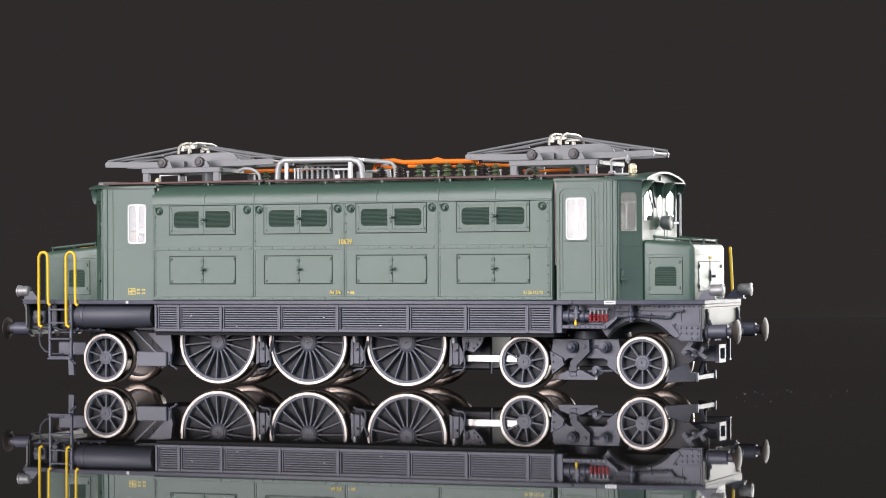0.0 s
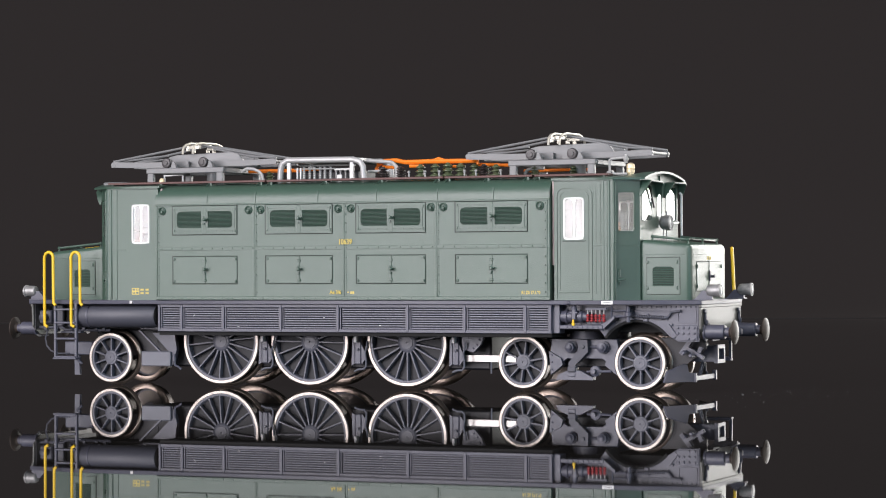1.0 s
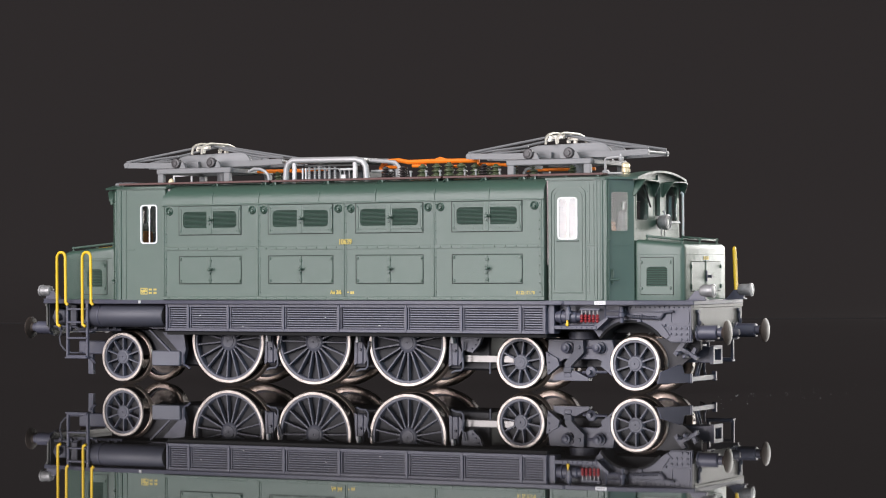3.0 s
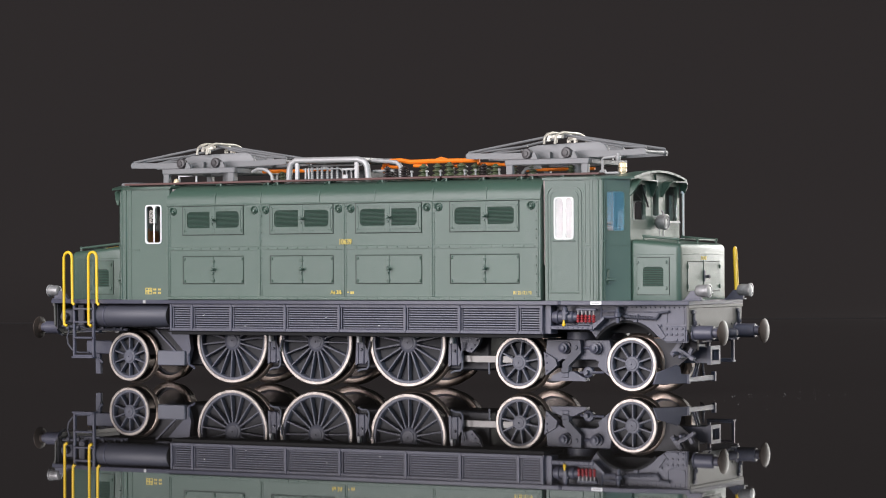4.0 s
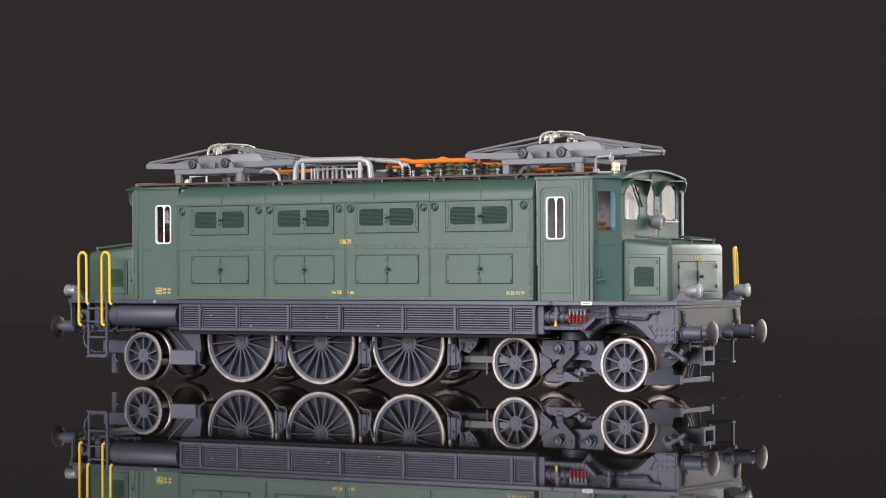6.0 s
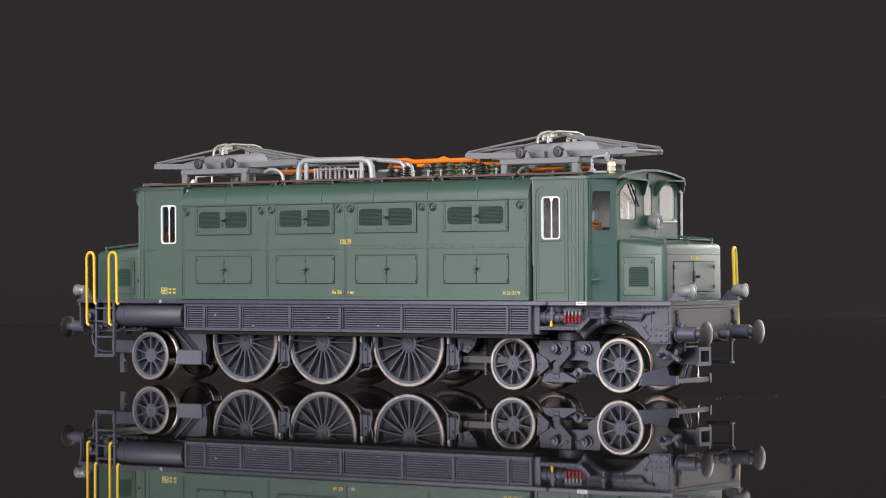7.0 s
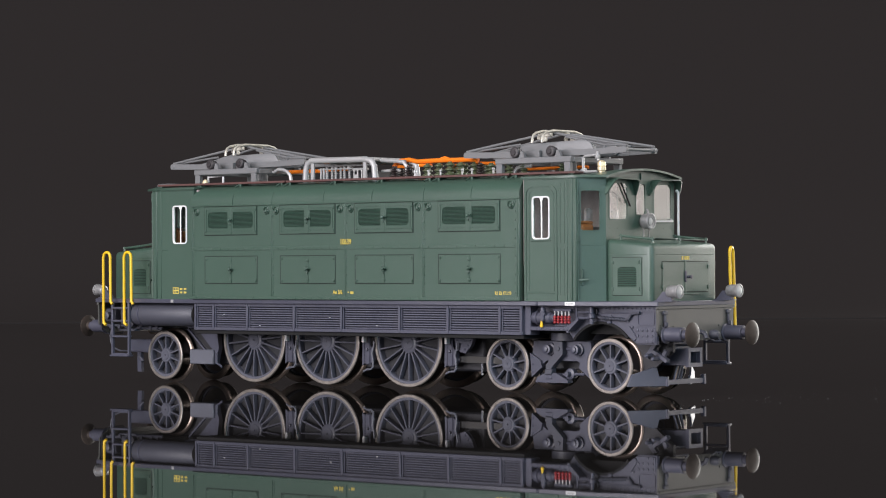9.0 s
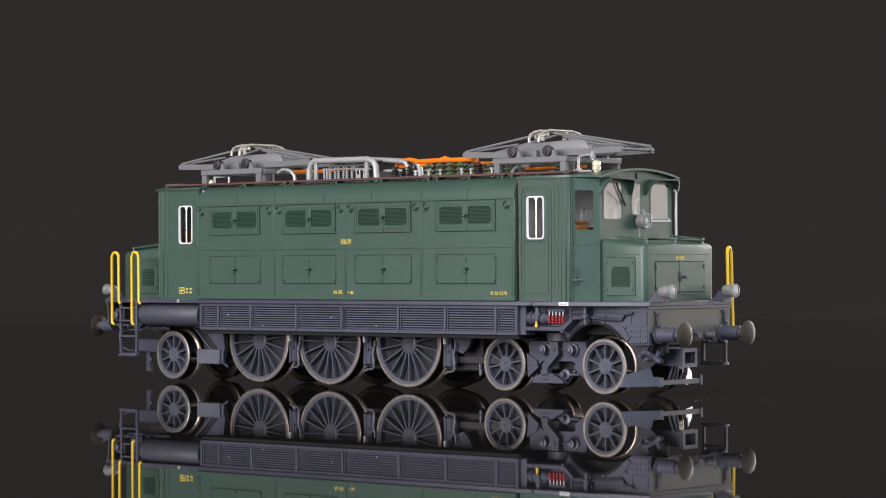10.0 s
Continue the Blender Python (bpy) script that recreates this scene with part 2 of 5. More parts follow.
def part_like(ob, parent, m):
    """Another part on the same mesh, moved by m (metres)."""
    twin = new(ob.name.split(".")[0], ob.data)
    twin.parent = parent
    twin.matrix_basis = m
    return twin


def facing(origin, along, out):
    """From the plane u, v, n to the model: u runs along, v up, n outwards."""
    u, n = Vector(along).normalized(), Vector(out).normalized()
    v = n.cross(u)
    if v.z < 0:
        v = -v
    m = Matrix((u, v, n)).transposed().to_4x4()
    m.translation = origin
    return m


def lettering(name, text, size, m, material, parent, wide=1.0):
    """Printed words, as a thin mesh on the plane m."""
    cu = bpy.data.curves.new(name, "FONT")
    cu.body, cu.size, cu.align_x, cu.align_y, cu.extrude, cu.offset = text, size, "CENTER", "CENTER", 0.012, 0.026
    temp = bpy.data.objects.new(name, cu)
    me = bpy.data.meshes.new_from_object(temp)
    bpy.data.objects.remove(temp)
    me.transform(Matrix.Scale(MM, 4) @ m @ Matrix.Diagonal((wide, 1, 1, 1)))
    me.materials.clear()
    me.materials.append(material)
    ob = new(name, me)
    ob.parent = parent
    return ob


# ---- setting ----
def setting(name, shape, material):
    return tagged(new(name, mesh_of(name, shape, material)), kind="structure")


floor = setting("floor", Shape().box((-560, -760, -12), (560, 800, 0), 1.5), plate_black)
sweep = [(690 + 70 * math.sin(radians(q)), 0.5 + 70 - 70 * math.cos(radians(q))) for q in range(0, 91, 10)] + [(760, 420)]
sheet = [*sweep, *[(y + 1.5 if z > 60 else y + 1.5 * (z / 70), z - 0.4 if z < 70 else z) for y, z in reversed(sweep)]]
backdrop = setting("backdrop", Shape().prism(sheet, "x", -470, 430), glowing_cloth)

# ---- the locomotive model ----
loco = new("model_locomotive")
tagged(loco, "green and grey model electric locomotive on a black glossy plate", "model train")

NEAR = facing((0, -16.65, 0), (1, 0, 0), (0, -1, 0))
CAB_NEAR = facing((0, -16.2, 0), (1, 0, 0), (0, -1, 0))


def rivet(shape, u, v, m, r=0.16, h=0.13):
    k = len(shape.v)
    shape.lathe([(r, 0), (r * 0.75, h * 0.7), (0, h)], (u, v, 0), "z", 6)
    shape.placed(m, k)


# middle body
for side in (-1, 1):
    part("side_wall", Shape().box((-44.0, side * 15.8, 18.9), (47.55, side * 16.65, 39.45), 0.12), green, loco, "green painted riveted body side")
part("end_bulkhead", Shape().box((-43.9, -15.8, 18.9), (-43.2, 15.8, 41.0)), green, loco)
part("end_bulkhead", Shape().box((46.6, -15.8, 18.9), (47.4, 15.8, 41.0)), green, loco)
curve = [(16.65, 39.45), (16.62, 40.3), (16.45, 41.1), (16.05, 41.9), (15.4, 42.6), (14.5, 43.1), (13.2, 43.45), (11, 43.8), (7, 44.2), (0, 44.45)]
profile = [(-y, z) for y, z in curve] + [(y, z) for y, z in reversed(curve[:-1])]
roof = part("roof", Shape().prism(profile, "x", -44.15, 47.45), green, loco, "curved green roof of the body")
ribs = Shape()
for x in (-31.5, -19.8, -5.0, 8.6, 22.5, 35.0):
    outer = [(-y - 0.14, z) for y, z in curve[:4]]
    inner = [(-y + 0.1, z) for y, z in curve[:4]]
    ribs.prism([*outer, *reversed(inner)], "x", x - 0.2, x + 0.2)
part("roof_rib", ribs, green, roof)
part("eaves_strip", Shape().box((-44.0, -16.85, 39.15), (47.5, -16.5, 39.5), 0.08).box((-44.0, 16.5, 39.15), (47.5, 16.85, 39.5), 0.08), green, loco)
for x in (-43.6, -19.8, 1.28, 22.5, 46.95):
    part("cover_strip", Shape().box((x - 0.5, -16.72, 19.7), (x + 0.5, -16.6, 39.15), 0.04).box((x - 0.13, -16.84, 19.7), (x + 0.13, -16.6, 39.15), 0.07), green, loco)
part("waist_strip", Shape().box((-44, -16.77, 29.55), (47.5, -16.6, 30.3), 0.05), green, loco)
part("sill_strip", Shape().box((-44, -16.78, 19.0), (47.5, -16.6, 19.7), 0.05), green, loco)
rivets = Shape()
seam = facing((0, -16.76, 0), (1, 0, 0), (0, -1, 0))
for x in (-43.6, -19.8, 1.28, 22.5, 46.95):
    for i in range(11):
        z = 20.6 + i * 1.8
        if abs(z - 30) > 0.7 and not (x == 1.28 and (30 < z < 32.2 or z < 21)):
            rivet(rivets, x + (0.42 if x < 40 else -0.42), z, seam, 0.19, 0.17)
for i in range(37):
    rivet(rivets, -42.4 + i * 2.46, 29.92, seam, 0.19, 0.17)
    rivet(rivets, -42.4 + i * 2.46, 19.35, seam, 0.19, 0.17)
part("rivet", rivets, green, loco, kind="stuff")

# doors of the ventilation openings
HATCHES = ((-39.6, -24.05), (-17.05, -1.45), (4.25, 19.95), (26.85, 42.6))


def knob(parent, x, z):
    s = Shape()
    s.lathe([(0.3, 0), (0.3, 0.3), (0.19, 0.4), (0.19, 0.85), (0.36, 0.92), (0.4, 1.1), (0.25, 1.28), (0, 1.32)], (x + 0.3, z + 0.1, 0.1), "z", 10)
    s.tube([(x + 0.3, z + 0.1, 0.75), (x + 0.95, z + 0.25, 0.8)], 0.16, 6).lathe([(0.28, 0), (0.28, 0.45), (0, 0.5)], (x - 0.1, z - 0.75, 0.1), "z", 8)
    s.box((x - 0.18, z - 1.0, 0.05), (x + 0.18, z + 1.0, 0.32), 0.06).box((x - 0.5, z + 0.5, 0.05), (x + 0.1, z + 0.85, 0.4), 0.06).box((x - 0.5, z - 0.85, 0.05), (x + 0.1, z - 0.5, 0.4), 0.06)
    return part("latch", s.placed(NEAR), green, parent, "small round green latch knob")


for x0, x1 in HATCHES:
    mid = (x0 + x1) / 2
    a, b = (x0 + 1.0, mid - 0.8), (mid + 0.8, x1 - 1.0)
    s = Shape().plate(x0, x1, 33.0, 39.0, -0.02, 0.26, [(*a, 34.35, 37.9), (*b, 34.35, 37.9)])
    for u, v, du, dv in ((a[0], 34.35, 1, 1), (a[0], 37.9, 1, -1), (b[1], 34.35, -1, 1), (b[1], 37.9, -1, -1)):
        pts = [(u, v)] + [(u + du * 0.9 * (1 - math.sin(radians(q))), v + dv * 0.9 * (1 - math.cos(radians(q)))) for q in range(0, 91, 15)]
        s.prism(pts, "z", 0.0, 0.25)
    for u in (x0 + 0.15, x1 - 0.55):
        for v in (33.5, 38.1):
            s.box((u, v, 0.2), (u + 0.4, v + 0.5, 0.42), 0.08)
    s.box((mid - 0.45, 33.1, 0.2), (mid + 0.45, 38.9, 0.34), 0.05)
    s.ring(rounded(x0 + 0.5, x1 - 0.5, 33.75, 38.5, 0.2), rounded(x0 + 0.62, x1 - 0.62, 33.87, 38.38, 0.15), 0.2, 0.36)
    for i in range(8):
        for v in (33.62, 38.42):
            s.lathe([(0.13, 0), (0, 0.12)], (x0 + 1.0 + i * (x1 - x0 - 2) / 7, v, 0.26), "z", 5)
    hatch = part("ventilation_hatch", s.placed(NEAR), green, loco, "green hinged hatch with two louvred openings")
    for lo, hi in (a, b):
        sl = Shape()
        for i in range(13):
            z = 34.4 + i * 0.272
            sl.prism([(z, 0.22), (z + 0.06, 0.22), (z + 0.19, 0.02), (z, 0.02)], "x", lo, hi)
        part("louvre", sl.placed(NEAR), shaded_green, hatch, "green louvre slats, coloured darker for shade")
        # dark sheet laid on the green wall, as shade between the slats
        part("louvre_shade", Shape().box((lo, 34.36, 0.0), (hi, 37.89, 0.014)).placed(NEAR), gap_shade, hatch)
    knob(hatch, mid, 36.0)
    s = Shape().box((x0, 22.45, -0.02), (x1, 28.2, 0.16), 0.06)
    s.box((mid - 0.25, 22.5, 0.1), (mid + 0.25, 28.15, 0.3), 0.04)
    for v in (22.9, 27.0):
        s.box((mid - 0.42, v, 0.1), (mid + 0.42, v + 0.5, 0.4), 0.1)
    for u in (x0 + 0.1, x1 - 0.6):
        for v in (22.7, 27.4):
            s.box((u, v, 0.1), (u + 0.5, v + 0.55, 0.36), 0.1)
    door = part("locker_hatch", s.placed(NEAR), green, loco, "flat green double locker door")
    knob(door, mid, 25.35)
    # flat dark rings laid on the wall for the shaded gaps round both doors
    shade_ring = Shape().plate(x0 - 0.26, x1 + 0.13, 22.27, 28.38, -0.02, 0.015, [(x0 - 0.02, x1 + 0.02, 22.43, 28.22)])
    shade_ring.plate(x0 - 0.32, x1 + 0.14, 32.8, 39.2, -0.02, 0.015, [(x0 - 0.02, x1 + 0.02, 32.98, 39.02)])
    part("door_gap_shade", shade_ring.placed(NEAR), gap_shade, door, "dark strip for the shade in the gap round the door")
for x in (-42.3, -21.25, -18.4, -0.1, 2.86, 21.2, 24.0, 45.37):
    s = Shape().hoop([(0.62, 0), (0.64, 0.2), (0.76, 0.3), (0.88, 0.2), (0.92, 0)], (x, 38.05, 0), "z", 20)
    s.lathe([(0.55, 0.02), (0.5, 0.06), (0.2, 0.08), (0, 0.08)], (x, 38.05, 0), "z", 12)
    s.lathe([(0.36, 0), (0.38, 0.3), (0.26, 0.5), (0, 0.58)], (x + 0.05, 37.85, 0), "z", 10).box((x - 0.4, 38.2, 0.03), (x + 0.4, 38.36, 0.2), 0.04)
    part("round_fitting", s.placed(NEAR), green, loco, "round green flanged fitting")

# printing on the side
lettering("running_number", "10639", 1.55, NEAR @ Matrix.Translation((1.6, 31.07, 0.21)), ochre, loco, 0.82)
lettering("class_mark", "Ae 3/6", 1.15, NEAR @ Matrix.Translation((-0.7, 20.55, 0.21)), ochre, loco, 0.85)


def bars(name, spans, z, height, parent, plane=NEAR, material=ochre, n=0.0):
    s = Shape()
    for lo, hi in spans:
        s.box((lo, z, n - 0.02), (hi, z + height, n + 0.03))
    return part(name, s.placed(plane), material, parent)


bars("printed_mark", ((1.95, 2.35),), 20.5, 0.18, loco, n=0.01)
bars("printed_mark", ((2.7, 2.85), (2.95, 3.2), (3.3, 3.55)), 20.2, 0.55, loco, n=0.01)
lettering("revision_mark", "R1 Zü 17.1.90", 0.92, NEAR @ Matrix.Translation((43.3, 20.45, 0.03)), ochre, loco, 0.78)
s = Shape().plate(-50.2, -48.4, 20.1, 21.5, -0.02, 0.03, [(-50.05, -49.4, 20.95, 21.35), (-50.05, -49.4, 20.25, 20.7), (-49.2, -48.55, 20.95, 21.35), (-49.2, -48.55, 20.25, 20.7)])
s.box((-49.85, 20.4, 0), (-49.6, 20.6, 0.03)).box((-49.0, 21.05, 0), (-48.75, 21.25, 0.03))
for u in (-48.05, -46.8):
    for v in (20.2, 20.95):
        s.box((u, v, 0), (u + 0.3, v + 0.4, 0.03)).box((u + 0.4, v, 0), (u + 0.75, v + 0.4, 0.03))
part("printed_table", s.placed(CAB_NEAR), ochre, loco)


# ---- cabs ----
def cab(sign):
    """Driver's cab at one end: sign 1 at the front, -1 at the rear, which stands 4.6 mm nearer."""
    shift = 0.0 if sign > 0 else 4.6
    end = Matrix.Translation((shift, 0, 0)) @ Matrix.Diagonal((sign, 1, 1, 1))
    for side in (-1, 1):
        flip = end @ Matrix.Diagonal((1, -side, 1, 1))
        plane = flip @ CAB_NEAR
        s = Shape().plate(48.25, 60.9, 18.9, 43.3, -0.7, 0, [(50.5, 54.55, 31.3, 39.4)])
        wall = part("cab_side_wall", s.placed(plane), green, loco)
        s = Shape().box((58.4, 19, -0.1), (59.0, 43.0, 0.1), 0.05).box((59.7, 19, -0.1), (60.3, 43.0, 0.22), 0.2)
        s.box((56.3, 29.7, -0.05), (60.6, 29.95, 0.08), 0.03).box((48.3, 42.85, -0.05), (60.9, 43.3, 0.12), 0.05)
        if sign > 0:
            s.ring(door_loop(48.7, 56.5, 18.95, 41.7, 1.7), door_loop(48.95, 56.25, 19.1, 41.45, 1.5), -0.05, 0.16)
            s.ring(door_loop(49.45, 55.75, 20.9, 40.9, 1.3), door_loop(49.58, 55.62, 21.03, 40.77, 1.2), -0.05, 0.1)
            s.box((49.3, 20.35, -0.05), (55.9, 20.55, 0.12), 0.05).box((50.1, 30.75, -0.05), (55.0, 31.0, 0.26), 0.06)
            s.ring(rounded(57.2, 58.3, 20.0, 29.2, 0.1), rounded(57.32, 58.18, 20.12, 29.08, 0.06), -0.05, 0.07)
            s.ring(rounded(57.2, 58.3, 30.3, 42.2, 0.1), rounded(57.32, 58.18, 30.42, 42.08, 0.06), -0.05, 0.07)
            for i in range(9):
                s.lathe([(0.13, 0), (0, 0.1)], (56.85, 20.6 + i * 2.5, 0), "z", 6)
        part("door_trim", s.placed(plane), green, wall)
        # framed window
        frame_ = Shape().ring(rounded(50.32, 54.72, 31.1, 39.6, 0.75), rounded(50.6, 54.44, 31.38, 39.32, 0.55), -0.3, 0.16)
        window = part("cab_window", frame_.placed(plane), white, loco, "cab window in a white rounded frame")
        bar = Shape().box((52.4, 31.34, -0.3), (52.64, 39.3, -0.14), 0.02).prism([(52.0, 39.3), (53.0, 39.3), (52.64, 38.6), (52.4, 38.6)], "z", -0.3, -0.15)
        part("window_bar", bar.placed(plane), white, window)
        pane = part("pane", Shape().box((50.52, 31.32, -0.12), (54.53, 39.38, -0.06)).placed(plane), glass, window, "clear glass pane")
        pane.visible_shadow = False
        # slanting wall with the entrance door
        slant = flip @ facing((60.9, -16.2, 0), (4.1, 4.5, 0), (4.5, -4.1, 0))
        s = Shape().plate(0, 6.08, 18.9, 43.3, -0.6, 0, [(1.1, 4.9, 32.75, 40.55)])
        wall = part("cab_slant_wall", s.placed(slant), green, loco)
        s = Shape().ring(rounded(0.9, 5.1, 32.55, 40.75, 0.7), rounded(1.12, 4.88, 32.78, 40.52, 0.5), -0.2, 0.1)
        s.box((0.0, 19, -0.1), (0.35, 43, 0.25), 0.12).box((0.6, 19, -0.05), (0.75, 43, 0.1), 0.03).box((0.75, 29.75, -0.05), (6.0, 29.95, 0.07), 0.03)
        s.tube([(0.5, 19, 0.25), (0.5, 42.5, 0.25)], 0.14, 6).box((0.2, 30.5, 0), (0.9, 30.9, 0.45), 0.1).box((0.2, 36, 0), (0.7, 36.3, 0.5), 0.1)
        part("door_trim", s.placed(slant), green, wall)
        s = Shape().tube([(1.3, 23.1, 0), (1.3, 23.1, 0.5), (0.8, 23.1, 0.65), (2.5, 23.15, 0.65)], 0.22, 8).box((1.05, 22.0, 0), (1.55, 25.2, 0.2), 0.06).tube([(1.3, 23.6, 0.2), (1.3, 23.7, 0.6), (1.3, 25.0, 0.6), (1.3, 25.1, 0.2)], 0.12, 6).lathe([(0.25, 0), (0.2, 0.6), (0, 0.65)], (1.3, 22.6, 0), "z", 8)
        part("door_handle", s.placed(slant), green, wall)
        pane = part("pane", Shape().box((1.12, 32.78, -0.1), (4.88, 40.52, -0.04)).placed(slant), glass, wall, "clear glass pane in the door")
        pane.visible_shadow = False
    # end wall with three windows
    front = end @ facing((65.0, 0, 0), (0, 1, 0), (1, 0, 0))
    holes = [(-10.5, -4.6, 35.0, 42.0), (-1.5, 1.5, 35.9, 42.0), (4.6, 10.5, 35.0, 42.0)]
    s = Shape().plate(-11.7, 11.7, 18.9, 43.3, -0.6, 0, holes)
    arch = [(y, 43.3 + 1.5 * (1 - (y / 11.7) ** 2)) for y in [-11.7 + 23.4 * i / 16 for i in range(17)]]
    s.prism([*arch, (11.7, 43.2), (-11.7, 43.2)], "z", -0.6, 0)
    wall = part("cab_end_wall", s.placed(front), green, loco, "green cab end with three windows")
    s = Shape()
    for u0, u1, v0, v1 in holes:
        s.ring(rounded(u0 - 0.3, u1 + 0.3, v0 - 0.3, v1 + 0.3, 0.8), rounded(u0, u1, v0, v1, 0.6), -0.1, 0.08)
    for i in range(9):
        s.lathe([(0.14, 0), (0, 0.12)], (-10.6 + i * 2.65, 33.2, 0), "z", 6)
    s.box((-0.12, 42.9, 0), (0.12, 44.2, 0.3), 0.05)
    part("window_rim", s.placed(front), green, wall)
    for u0, u1, v0, v1 in holes:
        pane = part("pane", Shape().box((u0 + 0.01, v0 + 0.01, -0.1), (u1 - 0.01, v1 - 0.01, -0.03)).placed(front), glass, wall, "clear glass windscreen pane")
        pane.visible_shadow = False
    for side in (-1, 1):
        # sun shade: a bent sheet with drooping ends
        path = [(2.1, 39.9, 0.4), (2.4, 41.0, 1.0), (3.1, 42.6, 1.9), (3.8, 42.95, 2.05), (10.6, 43.1, 2.05), (11.4, 42.65, 1.9), (12.2, 41.0, 1.1), (12.5, 39.9, 0.4)]
        path = [(u - 0.4 if side < 0 else u + 0.5, v, d) for u, v, d in path]
        vs, fs = [], []
        for u, v, d in path:
            du, dv = (u - 7.35), (v - 41.0)
            for n in (0.0, d):
                vs.append((side * u, v, n))
                vs.append((side * (u - 0.045 * du), v - 0.2 - 0.02 * dv, n))
        for i in range(len(path) - 1):
            a, b = i * 4, i * 4 + 4
            fs += [(a, b, b + 2, a + 2), (a + 1, a + 3, b + 3, b + 1), (a + 2, b + 2, b + 3, a + 3), (a, a + 1, b + 1, b)]
        fs += [(0, 2, 3, 1), (len(vs) - 4, len(vs) - 3, len(vs) - 1, len(vs) - 2)]
        part("sun_shade", Shape().add(vs, fs).placed(front), green, wall, "green sheet sun shade over a windscreen")
        if side < 0:
            s = Shape().tube([(-7.0, 42.1, 0.3), (-3.9, 37.6, 0.3)], 0.17, 6).tube([(-9.8, 40.4, 0.3), (-5.4, 38.0, 0.25)], 0.06, 5)
            part("wiper", s.placed(front), black, wall, "thin dark windscreen wiper")
    # lamp under the middle window
    s = Shape().lathe([(0.9, 0.2), (1.25, 0.4), (1.45, 0.7), (1.5, 2.0), (1.62, 2.05), (1.62, 2.4), (1.4, 2.5), (1.35, 2.3), (1.0, 2.25), (0.95, 2.4), (0.8, 2.4), (0.75, 2.2), (0, 2.0)], (0.3, 34.6, 0), "z", 24)
    s.tube([(0.3, 36.0, 1.6), (0.3, 36.6, 1.6), (0.3, 36.9, 1.2)], 0.22, 6).tube([(-0.6, 33.5, 1.2), (-0.6, 30.6, 1.2)], 0.12, 6).tube([(1.2, 33.5, 1.2), (1.2, 30.6, 1.2)], 0.12, 6)
    part("window_rail", Shape().tube([(2.0, 34.6, 0.1), (2.2, 34.6, 0.8), (10.0, 34.7, 0.8), (10.3, 35.1, 0.1)], 0.2, 6).placed(front), bright_silver, wall, "short silver rail under the windscreen")
    lamp = part("headlamp", s.placed(front), lamp_silver, loco, "round grey headlamp")
    part("lens", Shape().lathe([(0.72, 2.22), (0.5, 2.35), (0, 2.4)], (0.3, 34.6, 0), "z", 20).placed(front), lens_glass, lamp)
    # arched roof
    vs, fs, n = [], [], 20
    rows = [(47.75, 16.5), (54, 16.5), (60.7, 16.5), (61.6, 15.9), (63.5, 14.4), (65.4, 13.1), (66.4, 12.6)]
    for low in (0, 1):
        for x, w in rows:
            for i in range(n + 1):
                y = -w + 2 * w * i / n
                top = 44.3 if x < 61 else 44.3 + 0.75 * min(1.0, (x - 60.7) / 3.0)
                vs.append((x, y, top - (top - 43.5) * abs(y / w) ** 2.0 - 0.42 * low))
    size = len(rows) * (n + 1)
    for r in range(len(rows) - 1):
        for i in range(n):
            q = (r * (n + 1) + i, r * (n + 1) + i + 1, (r + 1) * (n + 1) + i + 1, (r + 1) * (n + 1) + i)
            fs += [q, tuple(size + k for k in reversed(q))]
    for r in range(len(rows) - 1):
        for i in (0, n):
            a, b = r * (n + 1) + i, (r + 1) * (n + 1) + i
            fs.append((a, b, b + size, a + size))
    for r in (0, len(rows) - 1):
        for i in range(n):
            a = r * (n + 1) + i
            fs.append((a, a + 1, a + 1 + size, a + size))
    part("cab_roof", Shape().add(vs, fs).placed(end), green, loco, "arched green cab roof with a thin edge")
    # inside
    s = Shape().box((48.0, -15.3, 18.9), (60.5, 15.3, 26.0)).box((60.5, -10.9, 18.9), (64.3, 10.9, 26.0)).box((47.6, -15.5, 26), (48.0, 15.5, 43.0))
    inner = part("cab_interior", s.placed(end), cloth, loco, "brown cab interior")
    s = Shape().box((58.0, -8.0, 26), (61.5, -2.0, 33.5), 0.4).box((59.5, 1.0, 26), (63.0, 7, 32), 0.4)
    part("control_desk", s.placed(end), roof_grey, inner)
    for side in (-1, 1):
        s = Shape().box((56.5, side * 8.5, 26), (59.8, side * 12.5, 34.0), 0.3).box((58.9, side * 8.5, 34.0), (59.8, side * 12.5, 34.7), 0.3)
        part("driver_seat", s.placed(end), seat_brown, inner, "brown driver's seat")
        part("instrument_box", Shape().box((54.6, side * 3.6, 26), (56.2, side * 5.4, 37.4), 0.5).placed(end), lamp_silver, inner, "pale instrument box in the cab")
        part("control_wheel", Shape().lathe([(0.5, 0), (0.5, 5.5), (2.0, 5.6), (2.0, 6.2), (0.6, 6.4)], (62.0, side * 7.5, 26), "z", 16).placed(end), silver, inner)


cab(1)
cab(-1)


part("corner_rail", Shape().tube([(65.2, 12.2, 31.0), (65.6, 12.3, 31.4), (65.6, 12.3, 40.6), (65.2, 12.2, 41.0)], 0.28, 8), white, loco, "upright pale grab rail on the cab corner")


